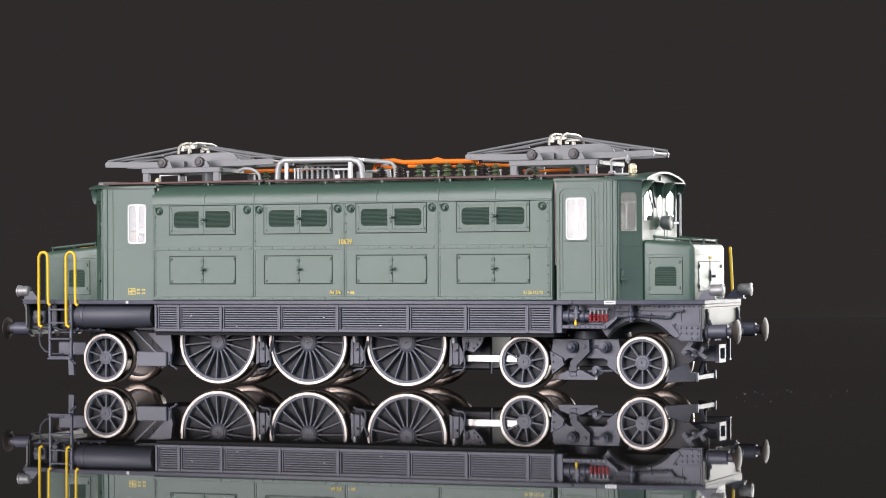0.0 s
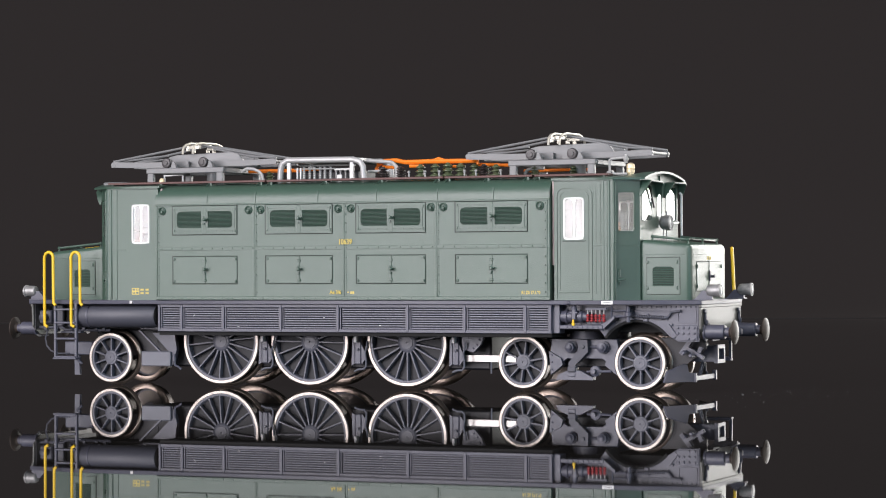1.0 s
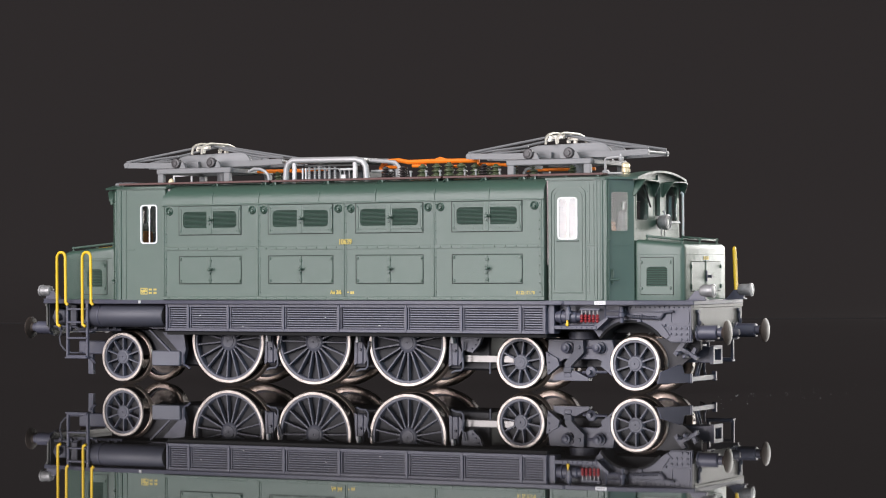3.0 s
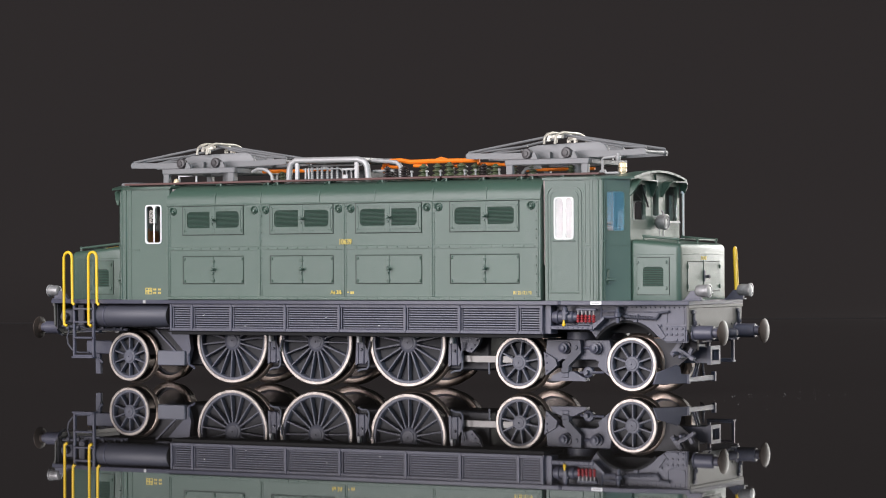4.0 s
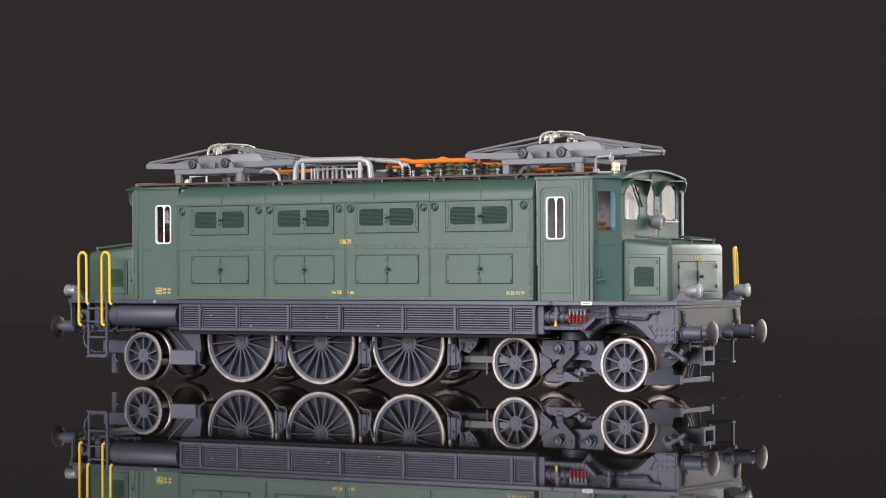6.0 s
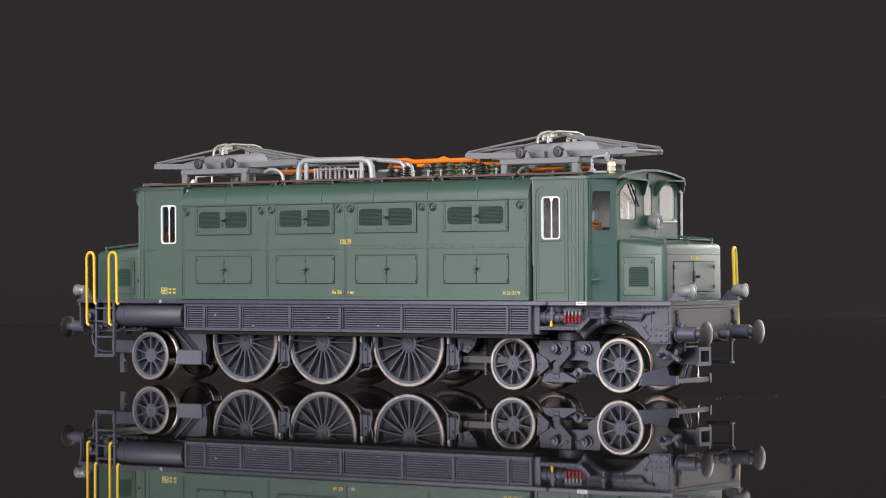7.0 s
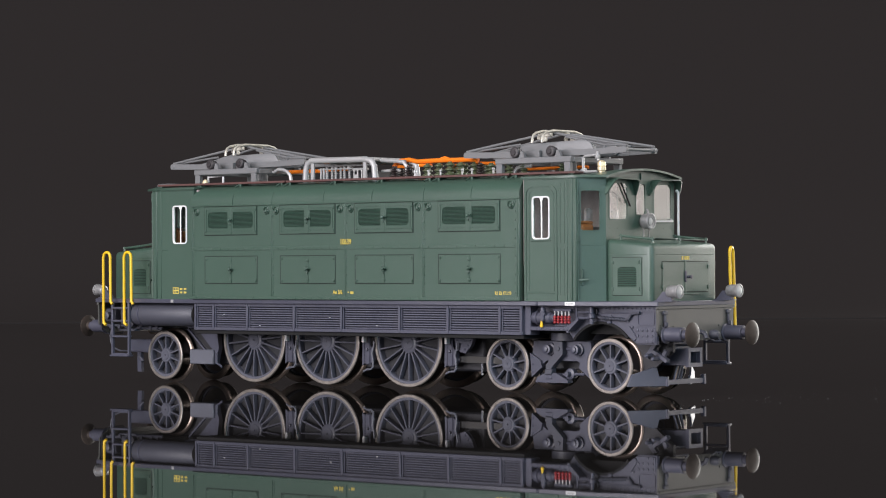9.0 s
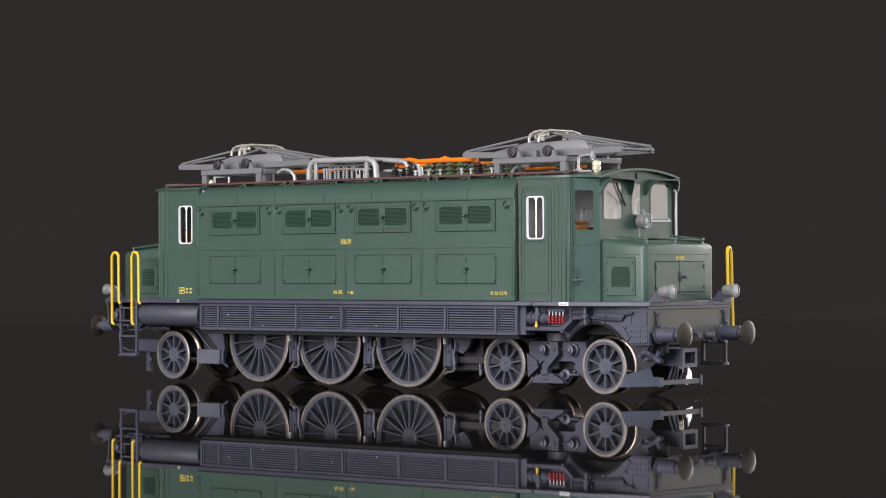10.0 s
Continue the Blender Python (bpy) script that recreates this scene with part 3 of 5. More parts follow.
# ---- hoods at the ends ----
def hood(x_wall, x_end, sign):
    z_wall, z_end = (31.15, 30.1) if sign > 0 else (30.8, 29.5)
    s = Shape().prism([(x_wall, 17.95), (x_end, 17.95), (x_end, z_end), (x_wall, z_wall)], "y", -11.25, 11.25)
    body = part("hood", s, green, loco, "low green sloping hood before the cab", soft=1.05, steps=4)
    out = x_end
    front = facing((out, 0, 0), (0, 1, 0), (sign, 0, 0))
    near = facing((0, -11.25, 0), (1, 0, 0), (0, -1, 0))
    lo, hi = sorted((x_wall + sign * 1.8, x_wall + sign * 8.7)) if sign > 0 else (x_wall - 9.0, x_wall - 2.6)
    s = Shape().plate(lo, hi, 20.1, 27.4, -0.02, 0.14, [(lo + 1.2, hi - 1.2, 21.7, 25.6)])
    for v in (21.0, 26.2):
        s.box((hi - 0.7, v, 0.1), (hi - 0.35, v + 0.7, 0.36), 0.08).box((lo - 0.1, v, 0.1), (lo + 0.35, v + 0.6, 0.3), 0.08)
    for u, du in ((lo + 1.2, 1), (hi - 1.2, -1)):
        pts = [(u, 25.6)] + [(u + du * 0.8 * (1 - math.sin(radians(b))), 25.6 - 0.8 * (1 - math.cos(radians(b)))) for b in range(0, 91, 15)]
        s.prism(pts, "z", 0, 0.13)
    door = part("hood_door", s.placed(near), green, loco, "small green door with louvres")
    s = Shape()
    for i in range(11):
        z = 21.75 + i * 0.35
        s.prism([(z, 0.16), (z + 0.07, 0.16), (z + 0.22, 0.015), (z, 0.015)], "x", lo + 1.2, hi - 1.2)
    part("louvre", s.placed(near), shaded_green, door)
    # dark backing painted as shade between the hood slats
    part("louvre_shade", Shape().box((lo + 1.2, 21.7, 0.0), (hi - 1.2, 25.58, 0.01)).placed(near), gap_shade, door)
    # flat black ring painted as the shaded gap round the hood door
    part("door_gap_shade", Shape().plate(lo - 0.12, hi + 0.12, 19.98, 27.52, -0.02, 0.012, [(lo - 0.01, hi + 0.01, 20.09, 27.41)]).placed(near), black, door)
    # end doors
    s = Shape().box((-7.9, 20.7, -0.02), (7.9, 26.5, 0.12), 0.05).box((-0.35, 20.2, 0.05), (0.1, 26.8, 0.22), 0.05)
    for u in (-8.1, 7.5):
        for v in (21.2, 25.2):
            s.box((u, v, 0.05), (u + 0.6, v + 0.8, 0.34), 0.1)
    s.box((-1.2, 20.1, 0.05), (4.5, 20.4, 0.35), 0.08)
    door = part("end_door", s.placed(front), green, loco, "green double door in the hood")
    # flat black ring for the shade round the end doors
    part("door_gap_shade", Shape().plate(-8.05, 8.05, 20.55, 26.65, -0.02, 0.012, [(-7.92, 7.92, 20.68, 26.52)]).placed(front), black, door)
    s = Shape().lathe([(0.3, 0), (0.3, 0.7), (0.45, 0.8), (0, 1.0)], (0.9, 23.6, 0.1), "z", 10).box((-0.5, 22.6, 0.1), (0.2, 24.8, 0.4), 0.12).box((0.2, 23.4, 0.1), (1.9, 23.8, 0.5), 0.1)
    part("latch", s.placed(front), frame_grey, door)
    bars("printed_mark", ((-1.2, -0.7), (-0.3, 0.1), (0.2, 0.5), (0.6, 1.0), (1.1, 1.4)), 26.95, 0.7, door, front, ochre, 0.02)
    # lines round the hood
    s = Shape().box((min(x_wall, x_end - sign * 1.3), -11.32, 27.95), (max(x_wall, x_end - sign * 1.3), -11.2, 28.1), 0.03)
    s.box((x_end - 0.07, -9.9, 27.95), (x_end + 0.07, 9.9, 28.1), 0.03)
    part("hood_trim", s, green, body)
    # hand rail on top
    xe = x_end - sign * 1.3
    xa = x_wall + sign * 2.3
    za, ze = [z_wall + (z_end - z_wall) * (x - x_wall) / (x_end - x_wall) for x in (xa, xe)]
    s = Shape().tube([(xa, -9.2, za + 0.75), (xe, -9.2, ze + 0.75), (xe, 9.2, ze + 0.75), (xa, 9.2, za + 0.75)], 0.25, 8)
    for x, y, z in ((xa, -9.2, za), (xe, -9.2, ze), (xe, 0, ze), (xe, 9.2, ze), (xa, 9.2, za)):
        s.lathe([(0.34, -0.3), (0.3, 0.1), (0.2, 0.25), (0.2, 0.5), (0.36, 0.6), (0.36, 0.95), (0.15, 1.1)], (x, y, z), "z", 8)
    part("hand_rail", s, green, loco, "green rail round the top of the hood")
    if sign < 0:
        part("edge_mark", Shape().tube([(xa - 1, -8.4, za - 0.05), (xa - 4.5, -8.4, za - 0.05 + 3.5 * (z_end - z_wall) / 13.7)], 0.16, 6), yellow, body, "short yellow edge mark")


hood(64.5, 75.6, 1)
hood(-59.9, -74.3, -1)

# ---- frame, deck and buffer beams ----
outline = [(-78.4, -13.3), (-70.5, -14.4), (-66.0, -16.3), (66.5, -16.3), (71.0, -14.6), (78.4, -13.4), (78.4, 13.4), (71, 14.6), (66.5, 16.3), (-66, 16.3), (-70.5, 14.4), (-78.4, 13.3)]
part("deck", Shape().prism(outline, "z", 18.0, 18.92), grey, loco, "blue-grey deck plate under the body", soft=0.12, steps=1)
for sign, x in ((1, 77.9), (-1, -77.5)):
    end = Matrix.Translation((x, 0, 0)) @ Matrix.Diagonal((sign, 1, 1, 1))
    s = Shape().prism([(-13.2, 18.0), (13.2, 18.0), (13.0, 13.2), (10.5, 11.2), (-10.5, 11.2), (-13.0, 13.2)], "x", -0.15, 0.25)
    s.box((-0.12, -13.3, 17.4), (0.5, 13.3, 18.05), 0.1)
    beam = part("buffer_beam", s.placed(end), beam_grey, loco, "grey buffer beam plate")
    for y in (-11.0, 11.0):
        hook = Shape().box((0.2, y - 0.75, 16.3), (0.75, y + 0.75, 17.1), 0.15).box((0.25, y - 0.4, 14.6), (0.8, y + 0.4, 16.4), 0.2).lathe([(0.2, 0), (0.45, 0.3), (0.45, 0.9), (0.2, 1.1)], (0.7, y, 13.9), "z", 8)
        part("beam_hook", hook.placed(end), frame_grey, beam, "dark hook fitting on the beam")
    # dark sheet added behind the grey beam, in place of shade on its back
    part("beam_back_shade", Shape().box((-0.42, -12.6, 12.2), (-0.18, 12.6, 17.9)).placed(end), motor_black, beam)
    s = Shape()
    for y in (-11.9, -7.9, 7.9, 11.9):
        for z in (12.3, 14.0):
            s.lathe([(0.22, 0), (0.2, 0.18), (0, 0.22)], (0.25, y, z), "x", 6)
    part("beam_bolt", s.placed(end), beam_grey, beam)
    for y in (-10.37, 10.37):
        s = Shape().lathe([(1.75, 0.2), (1.75, 0.5), (1.42, 0.6), (1.42, 4.3), (1.3, 4.45), (0.95, 4.5), (0.95, 6.3)], (0, y, 12.55), "x", 24)
        buffer = part("buffer", s.placed(end), grey, loco, "sprung buffer with a dished head")
        s = Shape().lathe([(0.95, 5.4), (1.2, 5.9), (2.1, 6.15), (2.42, 6.3), (2.45, 6.45), (2.2, 6.6), (1.2, 6.85), (0, 6.95)], (0, y, 12.55), "x", 32)
        part("buffer_head", s.placed(end), buffer_metal, buffer, "worn dark metal buffer head")
        # lower lamp
        s = Shape().lathe([(0.6, 0.0), (1.05, 0.3), (1.2, 0.8), (1.22, 2.5), (1.36, 2.55), (1.36, 2.95), (1.15, 3.0), (1.1, 2.75), (0, 2.6)], (0.6, y, 20.8), "x", 24)
        foot = Shape().prism([(-1.9, 18.9), (1.9, 18.9), (1.9, 19.8), (0.8, 20.8), (-0.2, 20.8)], "y", y - 0.5, y + 0.5)
        foot.box((-2.0, y - 0.9, 18.85), (2.2, y + 0.9, 19.1), 0.06)
        lamp = part("headlamp", s.placed(end), lamp_silver, loco, "grey headlamp on the buffer deck")
        part("lamp_foot", foot.placed(end), grey, lamp, "blue-grey lamp bracket")
        part("lens", Shape().lathe([(1.11, 2.78), (0.8, 3.0), (0.4, 3.1), (0, 3.12)], (0.6, y, 20.8), "x", 20).placed(end), lens_glass, lamp)
    s = Shape().tube([(0.5, 0, 13), (2.2, 0, 12.6), (2.6, 0, 11.6)], 0.5, 8).lathe([(0.9, 0), (1.0, 1.0), (0.6, 1.8), (0, 2)], (2.0, 2.6, 12.3), "x", 12)
    s.tube([(0.5, 4.5, 11.4), (1.4, 4.8, 10.9), (1.4, 6.8, 10.9), (0.5, 7.2, 11.4)], 0.2, 6).tube([(0.6, -4.5, 11.4), (1.2, -4.6, 10.8), (1.2, -9, 10.8)], 0.2, 6)
    part("brake_hose", s.placed(end), frame_grey, loco, "dark brake hoses under the beam")

# end steps and hand rails
def yellow_rail(x, y, sgn, heading=0.0, lean=0.0):
    s = Shape()
    pts = [(x - 0.35, y, 13.0), (x - 1.1, y, 13.4), (x - 1.15, y, 14.5), (x - 1.15, y, 28.3)]
    pts += [(x - 1.05 * math.cos(radians(a)), y, 28.35 + 1.05 * math.sin(radians(a))) for a in range(15, 180, 15)]
    pts += [(x + 1.1, y, 28.3), (x + 1.15, y, 18.3), (x + 1.7, y, 17.7)]
    c, w = math.cos(radians(heading)), math.sin(radians(heading))
    run = 1.05 if heading else 1.0
    return part("grab_rail", s.tube([(x + sgn * (p[0] - x) * c * run + (29 - p[2]) * lean, y + sgn * (p[0] - x) * w * run - (29 - p[2]) * lean * 0.85, p[2]) for p in pts], 0.33, 10), yellow, loco, "bright yellow bent grab rail")


yellow_rail(-64.25, -16.6, 1)
yellow_rail(-71.2, -16.4, 1)
yellow_rail(75.0, 17.3, -1, 106, 0.06)
yellow_rail(68.0, 17.3, -1, 106, 0.06)


def ladder(x0, x1, y):
    out = -1 if y < 0 else 1
    s = Shape()
    for x in (x0, x1):
        s.box((x - 0.3, y - 0.4, 6.1), (x + 0.3, y + 0.3, 18.2), 0.1)
    for z in (6.2, 10.2, 13.7, 16.6):
        s.box((x0, y - 0.7, z), (x1, y + 0.9, z + 0.45), 0.12)
    s.box((x0 - 0.3, y - 0.9, 5.9), (x1 + 0.3, y + 0.9, 6.3), 0.1)
    if out < 0:
        hose = [(x0 - 4.6, y + 4, 12.0), (x0 - 5.2, y + 4, 10.4), (x0 - 4.9, y + 4, 8.8), (x0 - 3.8, y + 4, 7.6), (x0 - 2.0, y + 4, 7.0), (x0 + 1.0, y + 4, 7.0)]
        part("hose", Shape().tube(hose, 0.2, 6), frame_grey, loco, "thin grey hose hanging under the beam")
    part("step_ladder", s, grey, loco, "blue-grey footstep ladder")


ladder(-69.8, -64.5, -15.9)
ladder(69.6, 75.0, 15.9)

# air tank at the rear
s = Shape().lathe([(1.9, 0), (2.4, 0.4), (2.55, 1.0), (2.55, 19.0), (2.48, 19.1), (2.48, 19.6), (2.3, 20.0)], (-65.3, -13.2, 15.4), "x", 28)
tank = part("air_tank", s, frame_grey, loco, "long blue-grey air tank")
part("tank_pipe", Shape().tube([(-45.2, -13.2, 16.2), (-43.9, -13.2, 16.2)], 0.3, 8), frame_grey, tank)
part("tank_end", Shape().lathe([(2.3, 19.95), (2.0, 20.2), (1.2, 20.35), (0, 20.4)], (-65.3, -13.2, 15.4), "x", 28), black, tank)
part("tank_strap", Shape().hoop([(2.5, 0), (2.66, 0), (2.66, 0.4), (2.5, 0.4)], (-62.3, -13.2, 15.4), "x", 28), grey, tank)
part("small_plate", Shape().box((-50.7, -16.5, 18.1), (-50.0, -16.25, 18.8), 0.05), silver, loco)

# louvred skirt along both sides
POSTS = (-43.7, -38.2, -28.0, -14.2, -0.7, 15.35, 28.25, 41.7, 47.1)
for side in (-1, 1):
    s = Shape().box((-44.1, side * 15.0, 17.35), (47.5, side * 15.75, 18.0), 0.06).box((-44.1, side * 15.0, 12.15), (47.5, side * 15.8, 12.85), 0.08)
    s.box((46.9, side * 12.0, 12.2), (48.9, side * 15.0, 18.0), 0.1)
    skirt = part("skirt", s, grey, loco, "blue-grey louvred skirt over the drivers")
    # black sheet behind the slats, put in to darken their gaps as shade
    part("skirt_shade", Shape().box((-44.1, side * 14.5, 12.2), (46.88, side * 14.8, 18.0)), motor_black, skirt)
    for x in POSTS:
        part("skirt_post", Shape().box((x - 0.28, side * 14.8, 12.3), (x + 0.28, side * 15.9, 17.95), 0.08), grey, skirt)
    for a, b in zip(POSTS, POSTS[1:]):
        sl = Shape()
        for i in range(9):
            z = 12.98 + i * 0.49
            sl.prism([(side * 14.8, z + 0.2), (side * 15.52, z - 0.02), (side * 15.52, z + 0.22), (side * 14.8, z + 0.42)], "x", a + (0.75 if a != -0.7 else 0.9), b - 0.55)
        part("louvre", sl, grey, skirt)
        for x in (a + 0.52, b - 0.45):
            part("louvre_stay", Shape().box((x - 0.09, side * 15.0, 12.8), (x + 0.09, side * 15.6, 17.4)), grey, skirt)
    part("skirt_floor", Shape().box((-44.0, side * 6.8, 11.35), (47.3, side * 15.3, 12.15), 0.1), black, loco)
part("under_body", Shape().box((-72, -9.5, 12.4), (76, 9.5, 18.0)).box((-44, -14.6, 12.5), (47, 14.6, 18)), black, loco, "dark underside of the body")
part("main_frame", Shape().box((-50, -6.0, 4.2), (30, 6.0, 12.4), 0.4).box((-66, -5.0, 6.5), (-50, 5, 12.4), 0.4).box((42, -5.5, 5), (61, 5.5, 11.0), 0.3), motor_black, loco, "dark grey inner frame and motors")


# ---- wheels ----
def wheel_meshes(radius, flange, spokes, hub, rim):
    """Outer face in the plane y = 0 and inner side at y = 2.9; the axle along y."""
    tyre = mesh_of("tyre", Shape().hoop([(rim, 0.12), (rim + 0.06, 0.0), (radius - 0.2, 0.0), (radius - 0.06, 0.08), (radius, 0.22), (radius, 0.32), (rim, 0.32)], (0, 0, 0), "y", 72), tyre_metal, angle=15)
    tread = mesh_of("tread", Shape().hoop([(rim, 0.34), (radius - 0.02, 0.34), (radius + 0.03, 2.75), (rim, 2.75)], (0, 0, 0), "y", 72), tread_metal)
    lip = mesh_of("flange", Shape().hoop([(rim, 2.77), (radius + 0.05, 2.77), (flange - 0.15, 3.0), (flange, 3.2), (flange - 0.05, 3.45), (flange - 0.4, 3.6), (rim, 3.6)], (0, 0, 0), "y", 72), flange_metal)
    s = Shape().hoop([(rim - 0.55, 0.45), (rim - 0.45, 0.2), (rim + 0.01, 0.2), (rim + 0.01, 2.4), (rim - 0.55, 2.4)], (0, 0, 0), "y", 60)
    sp = Shape()
    vs = []
    for r, w in ((hub * 0.8, 0.27), (rim - 0.35, 0.2)):
        for e, d in ((-1, 0.75), (-0.6, 0.34), (0.6, 0.34), (1, 0.75), (1, 1.4), (-1, 1.4)):
            vs.append((r, d, e * w))
    spoke = mesh_of("spoke", sp.add(vs, [tuple(range(6)), tuple(range(11, 5, -1))] + [(j, (j + 1) % 6, 6 + (j + 1) % 6, 6 + j) for j in range(6)]), wheel_grey)
    centre = mesh_of("wheel", s, wheel_grey)
    # solid ring behind the spokes, coloured dark in place of shade and holes
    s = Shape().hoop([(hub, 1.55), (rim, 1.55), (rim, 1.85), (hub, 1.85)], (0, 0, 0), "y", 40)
    inner = mesh_of("wheel_web", s, web_shade)
    s = Shape().lathe([(0.0, 0.32), (0.12, 0.3), (0.18, 0.12), (hub * 0.62, 0.1), (hub * 0.66, 0.2), (hub * 0.9, 0.22), (hub, 0.4), (hub + 0.15, 0.9), (hub + 0.15, 1.9), (0, 1.9)], (0, 0, 0), "y", 28)
    boss = mesh_of("hub", s, wheel_grey)
    # black back for near carriers only, standing in for shade behind the spokes
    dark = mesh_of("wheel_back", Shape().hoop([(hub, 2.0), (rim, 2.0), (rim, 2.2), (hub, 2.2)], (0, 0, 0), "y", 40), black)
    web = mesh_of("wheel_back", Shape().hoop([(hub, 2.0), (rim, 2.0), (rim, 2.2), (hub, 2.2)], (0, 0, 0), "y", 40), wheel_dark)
    return centre, tyre, tread, lip, boss, web, spoke, spokes, dark, inner


driver = wheel_meshes(9.25, 9.9, 18, 2.15, 8.48)
carrier = wheel_meshes(5.5, 6.13, 10, 1.62, 4.78)
WHEELS = [(-59.8, 6.13, carrier, 0), (-32.1, 9.9, driver, 4), (-10.6, 9.9, driver, 11), (12.2, 9.9, driver, 0), (38.5, 6.13, carrier, 8), (64.0, 6.13, carrier, 0)]
for x, z, kit, turn in WHEELS:
    for side in (-1, 1):
        at = Matrix.Translation((x * MM, side * 9.43 * MM, z * MM)) @ Matrix.Rotation(0 if side < 0 else math.pi, 4, "Z") @ Matrix.Rotation(radians(turn), 4, "Y")
        wheel = new("wheel", kit[0])
        wheel.parent, wheel.matrix_basis = loco, at
        tagged(wheel, "grey spoked wheel with a bright nickel tyre")
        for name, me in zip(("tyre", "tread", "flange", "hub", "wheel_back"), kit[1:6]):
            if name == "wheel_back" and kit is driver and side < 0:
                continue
            # near carriers take the black shade disc, far wheels the metal back
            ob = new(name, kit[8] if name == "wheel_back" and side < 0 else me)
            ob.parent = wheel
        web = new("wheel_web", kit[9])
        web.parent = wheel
        for i in range(kit[7]):
            ob = new("spoke", kit[6])
            ob.parent, ob.matrix_basis = wheel, Matrix.Rotation(2 * math.pi * (i + 0.5) / kit[7], 4, "Y")
    part("axle", Shape().tube([(x, -7.6, z), (x, 7.6, z)], 0.9, 12), black, loco)

# ---- under the front cab ----
s = Shape()
arch = [(64.6 + 8.4 * math.cos(radians(a)), 6.6 + 8.4 * math.sin(radians(a))) for a in range(40, 146, 7)]
outline = [(48.6, 18.0), (77.6, 18.0), (77.6, 10.6), (73.2, 10.6), *arch, (56.4, 13.1), (48.6, 13.1)]
frame_plate = part("frame_plate", Shape().prism(outline, "y", -12.7, -11.9), grey, loco, "riveted blue-grey frame plate with a wheel arch", soft=0.08, steps=1)
part("frame_plate", Shape().prism(outline, "y", 11.9, 12.7), grey, loco, "riveted blue-grey frame plate with a wheel arch")
for side in (-1, 1):
    outline = [(-64.0, 18.0), (-44.2, 18.0), (-44.2, 12.4), (-50.5, 12.4), (-53.0, 13.2), (-64, 13.2)]
    part("frame_plate", Shape().prism(outline, "y", side * 10.2, side * 10.9), grey, loco, "blue-grey frame plate at the rear")
rim = [(64.6 + r * math.cos(radians(a)), 6.6 + r * math.sin(radians(a))) for r, rng_ in ((8.4, range(40, 146, 7)), (7.9, range(145, 39, -7))) for a in rng_]
part("wheel_arch", Shape().prism(rim, "y", -12.9, -7.0), black, loco, "black wheel arch lip")
plate = facing((0, -12.7, 0), (1, 0, 0), (0, -1, 0))
s = Shape()
for i in range(15):
    s.lathe([(0.2, 0), (0, 0.2)], (62.6 + i * 1.03, 17.55, 0), "z", 6)
for u, v in ((73.3, 12.3), (74.4, 12.3), (75.5, 12.3), (76.7, 12.3), (73.3, 13.4), (74.4, 13.4), (75.5, 13.4), (76.7, 13.4), (76.7, 11.2), (75.5, 11.2), (72.0, 14.0), (71.0, 15.2), (69.5, 15.6), (67.0, 16.0)):
    s.lathe([(0.3, 0), (0.27, 0.22), (0, 0.3)], (u, v, 0.2), "z", 6)
part("plate_rivet", s.placed(plate), grey, frame_plate, kind="stuff")
s = Shape().box((72.8, 10.9, 0), (77.3, 13.9, 0.22), 0.06).prism([(70.6, 13.6), (71.4, 14.2), (73.2, 11.8), (72.4, 11.3)], "z", 0, 0.4)
s.ring(rounded(73.2, 77.2, 14.3, 17.1, 0.5), rounded(73.4, 77.0, 14.5, 16.9, 0.35), 0, 0.16)
s.box((63.6, 16.55, 0), (71.6, 16.8, 0.22), 0.06).box((66.0, 14.6, 0), (67.0, 15.4, 0.3), 0.1)
part("frame_stiffener", s.placed(plate), grey, frame_plate)
s = Shape().tube([(63.4, 16.1, 0.5), (64.4, 15.75, 0.5), (66.0, 15.6, 0.5), (70.4, 15.35, 0.5), (71.3, 15.5, 0.5), (71.7, 16.0, 0.5), (72.0, 16.5, 0.5), (74.0, 16.75, 0.5)], 0.28, 8)
for i in range(16):
    s.lathe([(0.28, 0), (0.4, 0.06), (0.4, 0.18), (0.28, 0.24)], (64.8 + i * 0.36, 15.68 - i * 0.018, 0.5), "x", 8)
s.lathe([(0.75, 0), (0.8, 0.1), (0.8, 0.5), (0.6, 0.6), (0, 0.6)], (63.2, 16.9, 0.1), "z", 12)
part("frame_hose", s.placed(plate), frame_grey, frame_plate, "ribbed grey hose along the frame plate")
part("drag_box", Shape().box((48.9, -15.2, 13.1), (58.2, -12.6, 13.9), 0.12).prism([(58.2, 13.1), (60.6, 15.2), (60.6, 15.7), (57.6, 13.9)], "y", -15.0, -12.6), grey, loco)
s = Shape()
for i in range(7):
    s.lathe([(0.2, 0), (0, 0.18)], (50.6 + i * 1.1, -15.2, 13.5), "-y", 6)
part("box_rivet", s, grey, loco, kind="stuff")
# compressor, valves and insulators
s = Shape().lathe([(0.8, 0), (1.15, 0.2), (1.2, 0.9), (1.45, 1.0), (1.45, 1.5), (1.2, 1.6), (1.2, 4.6), (0.9, 4.9), (0.9, 6.2)], (48.9, -14.0, 15.6), "x", 20)
cyl = part("compressor", s, grey, loco, "small blue-grey cylinder under the cab")
s = Shape().box((51.6, -15.7, 14.9), (52.6, -14.6, 17.2), 0.2).lathe([(0.55, 0), (0.55, 0.6), (0.35, 0.8), (0.35, 1.0)], (52.1, -15.2, 17.0), "z", 10).box((51.3, -15.6, 16.2), (52.9, -14.8, 16.6), 0.1)
part("valve", s, grey, cyl)
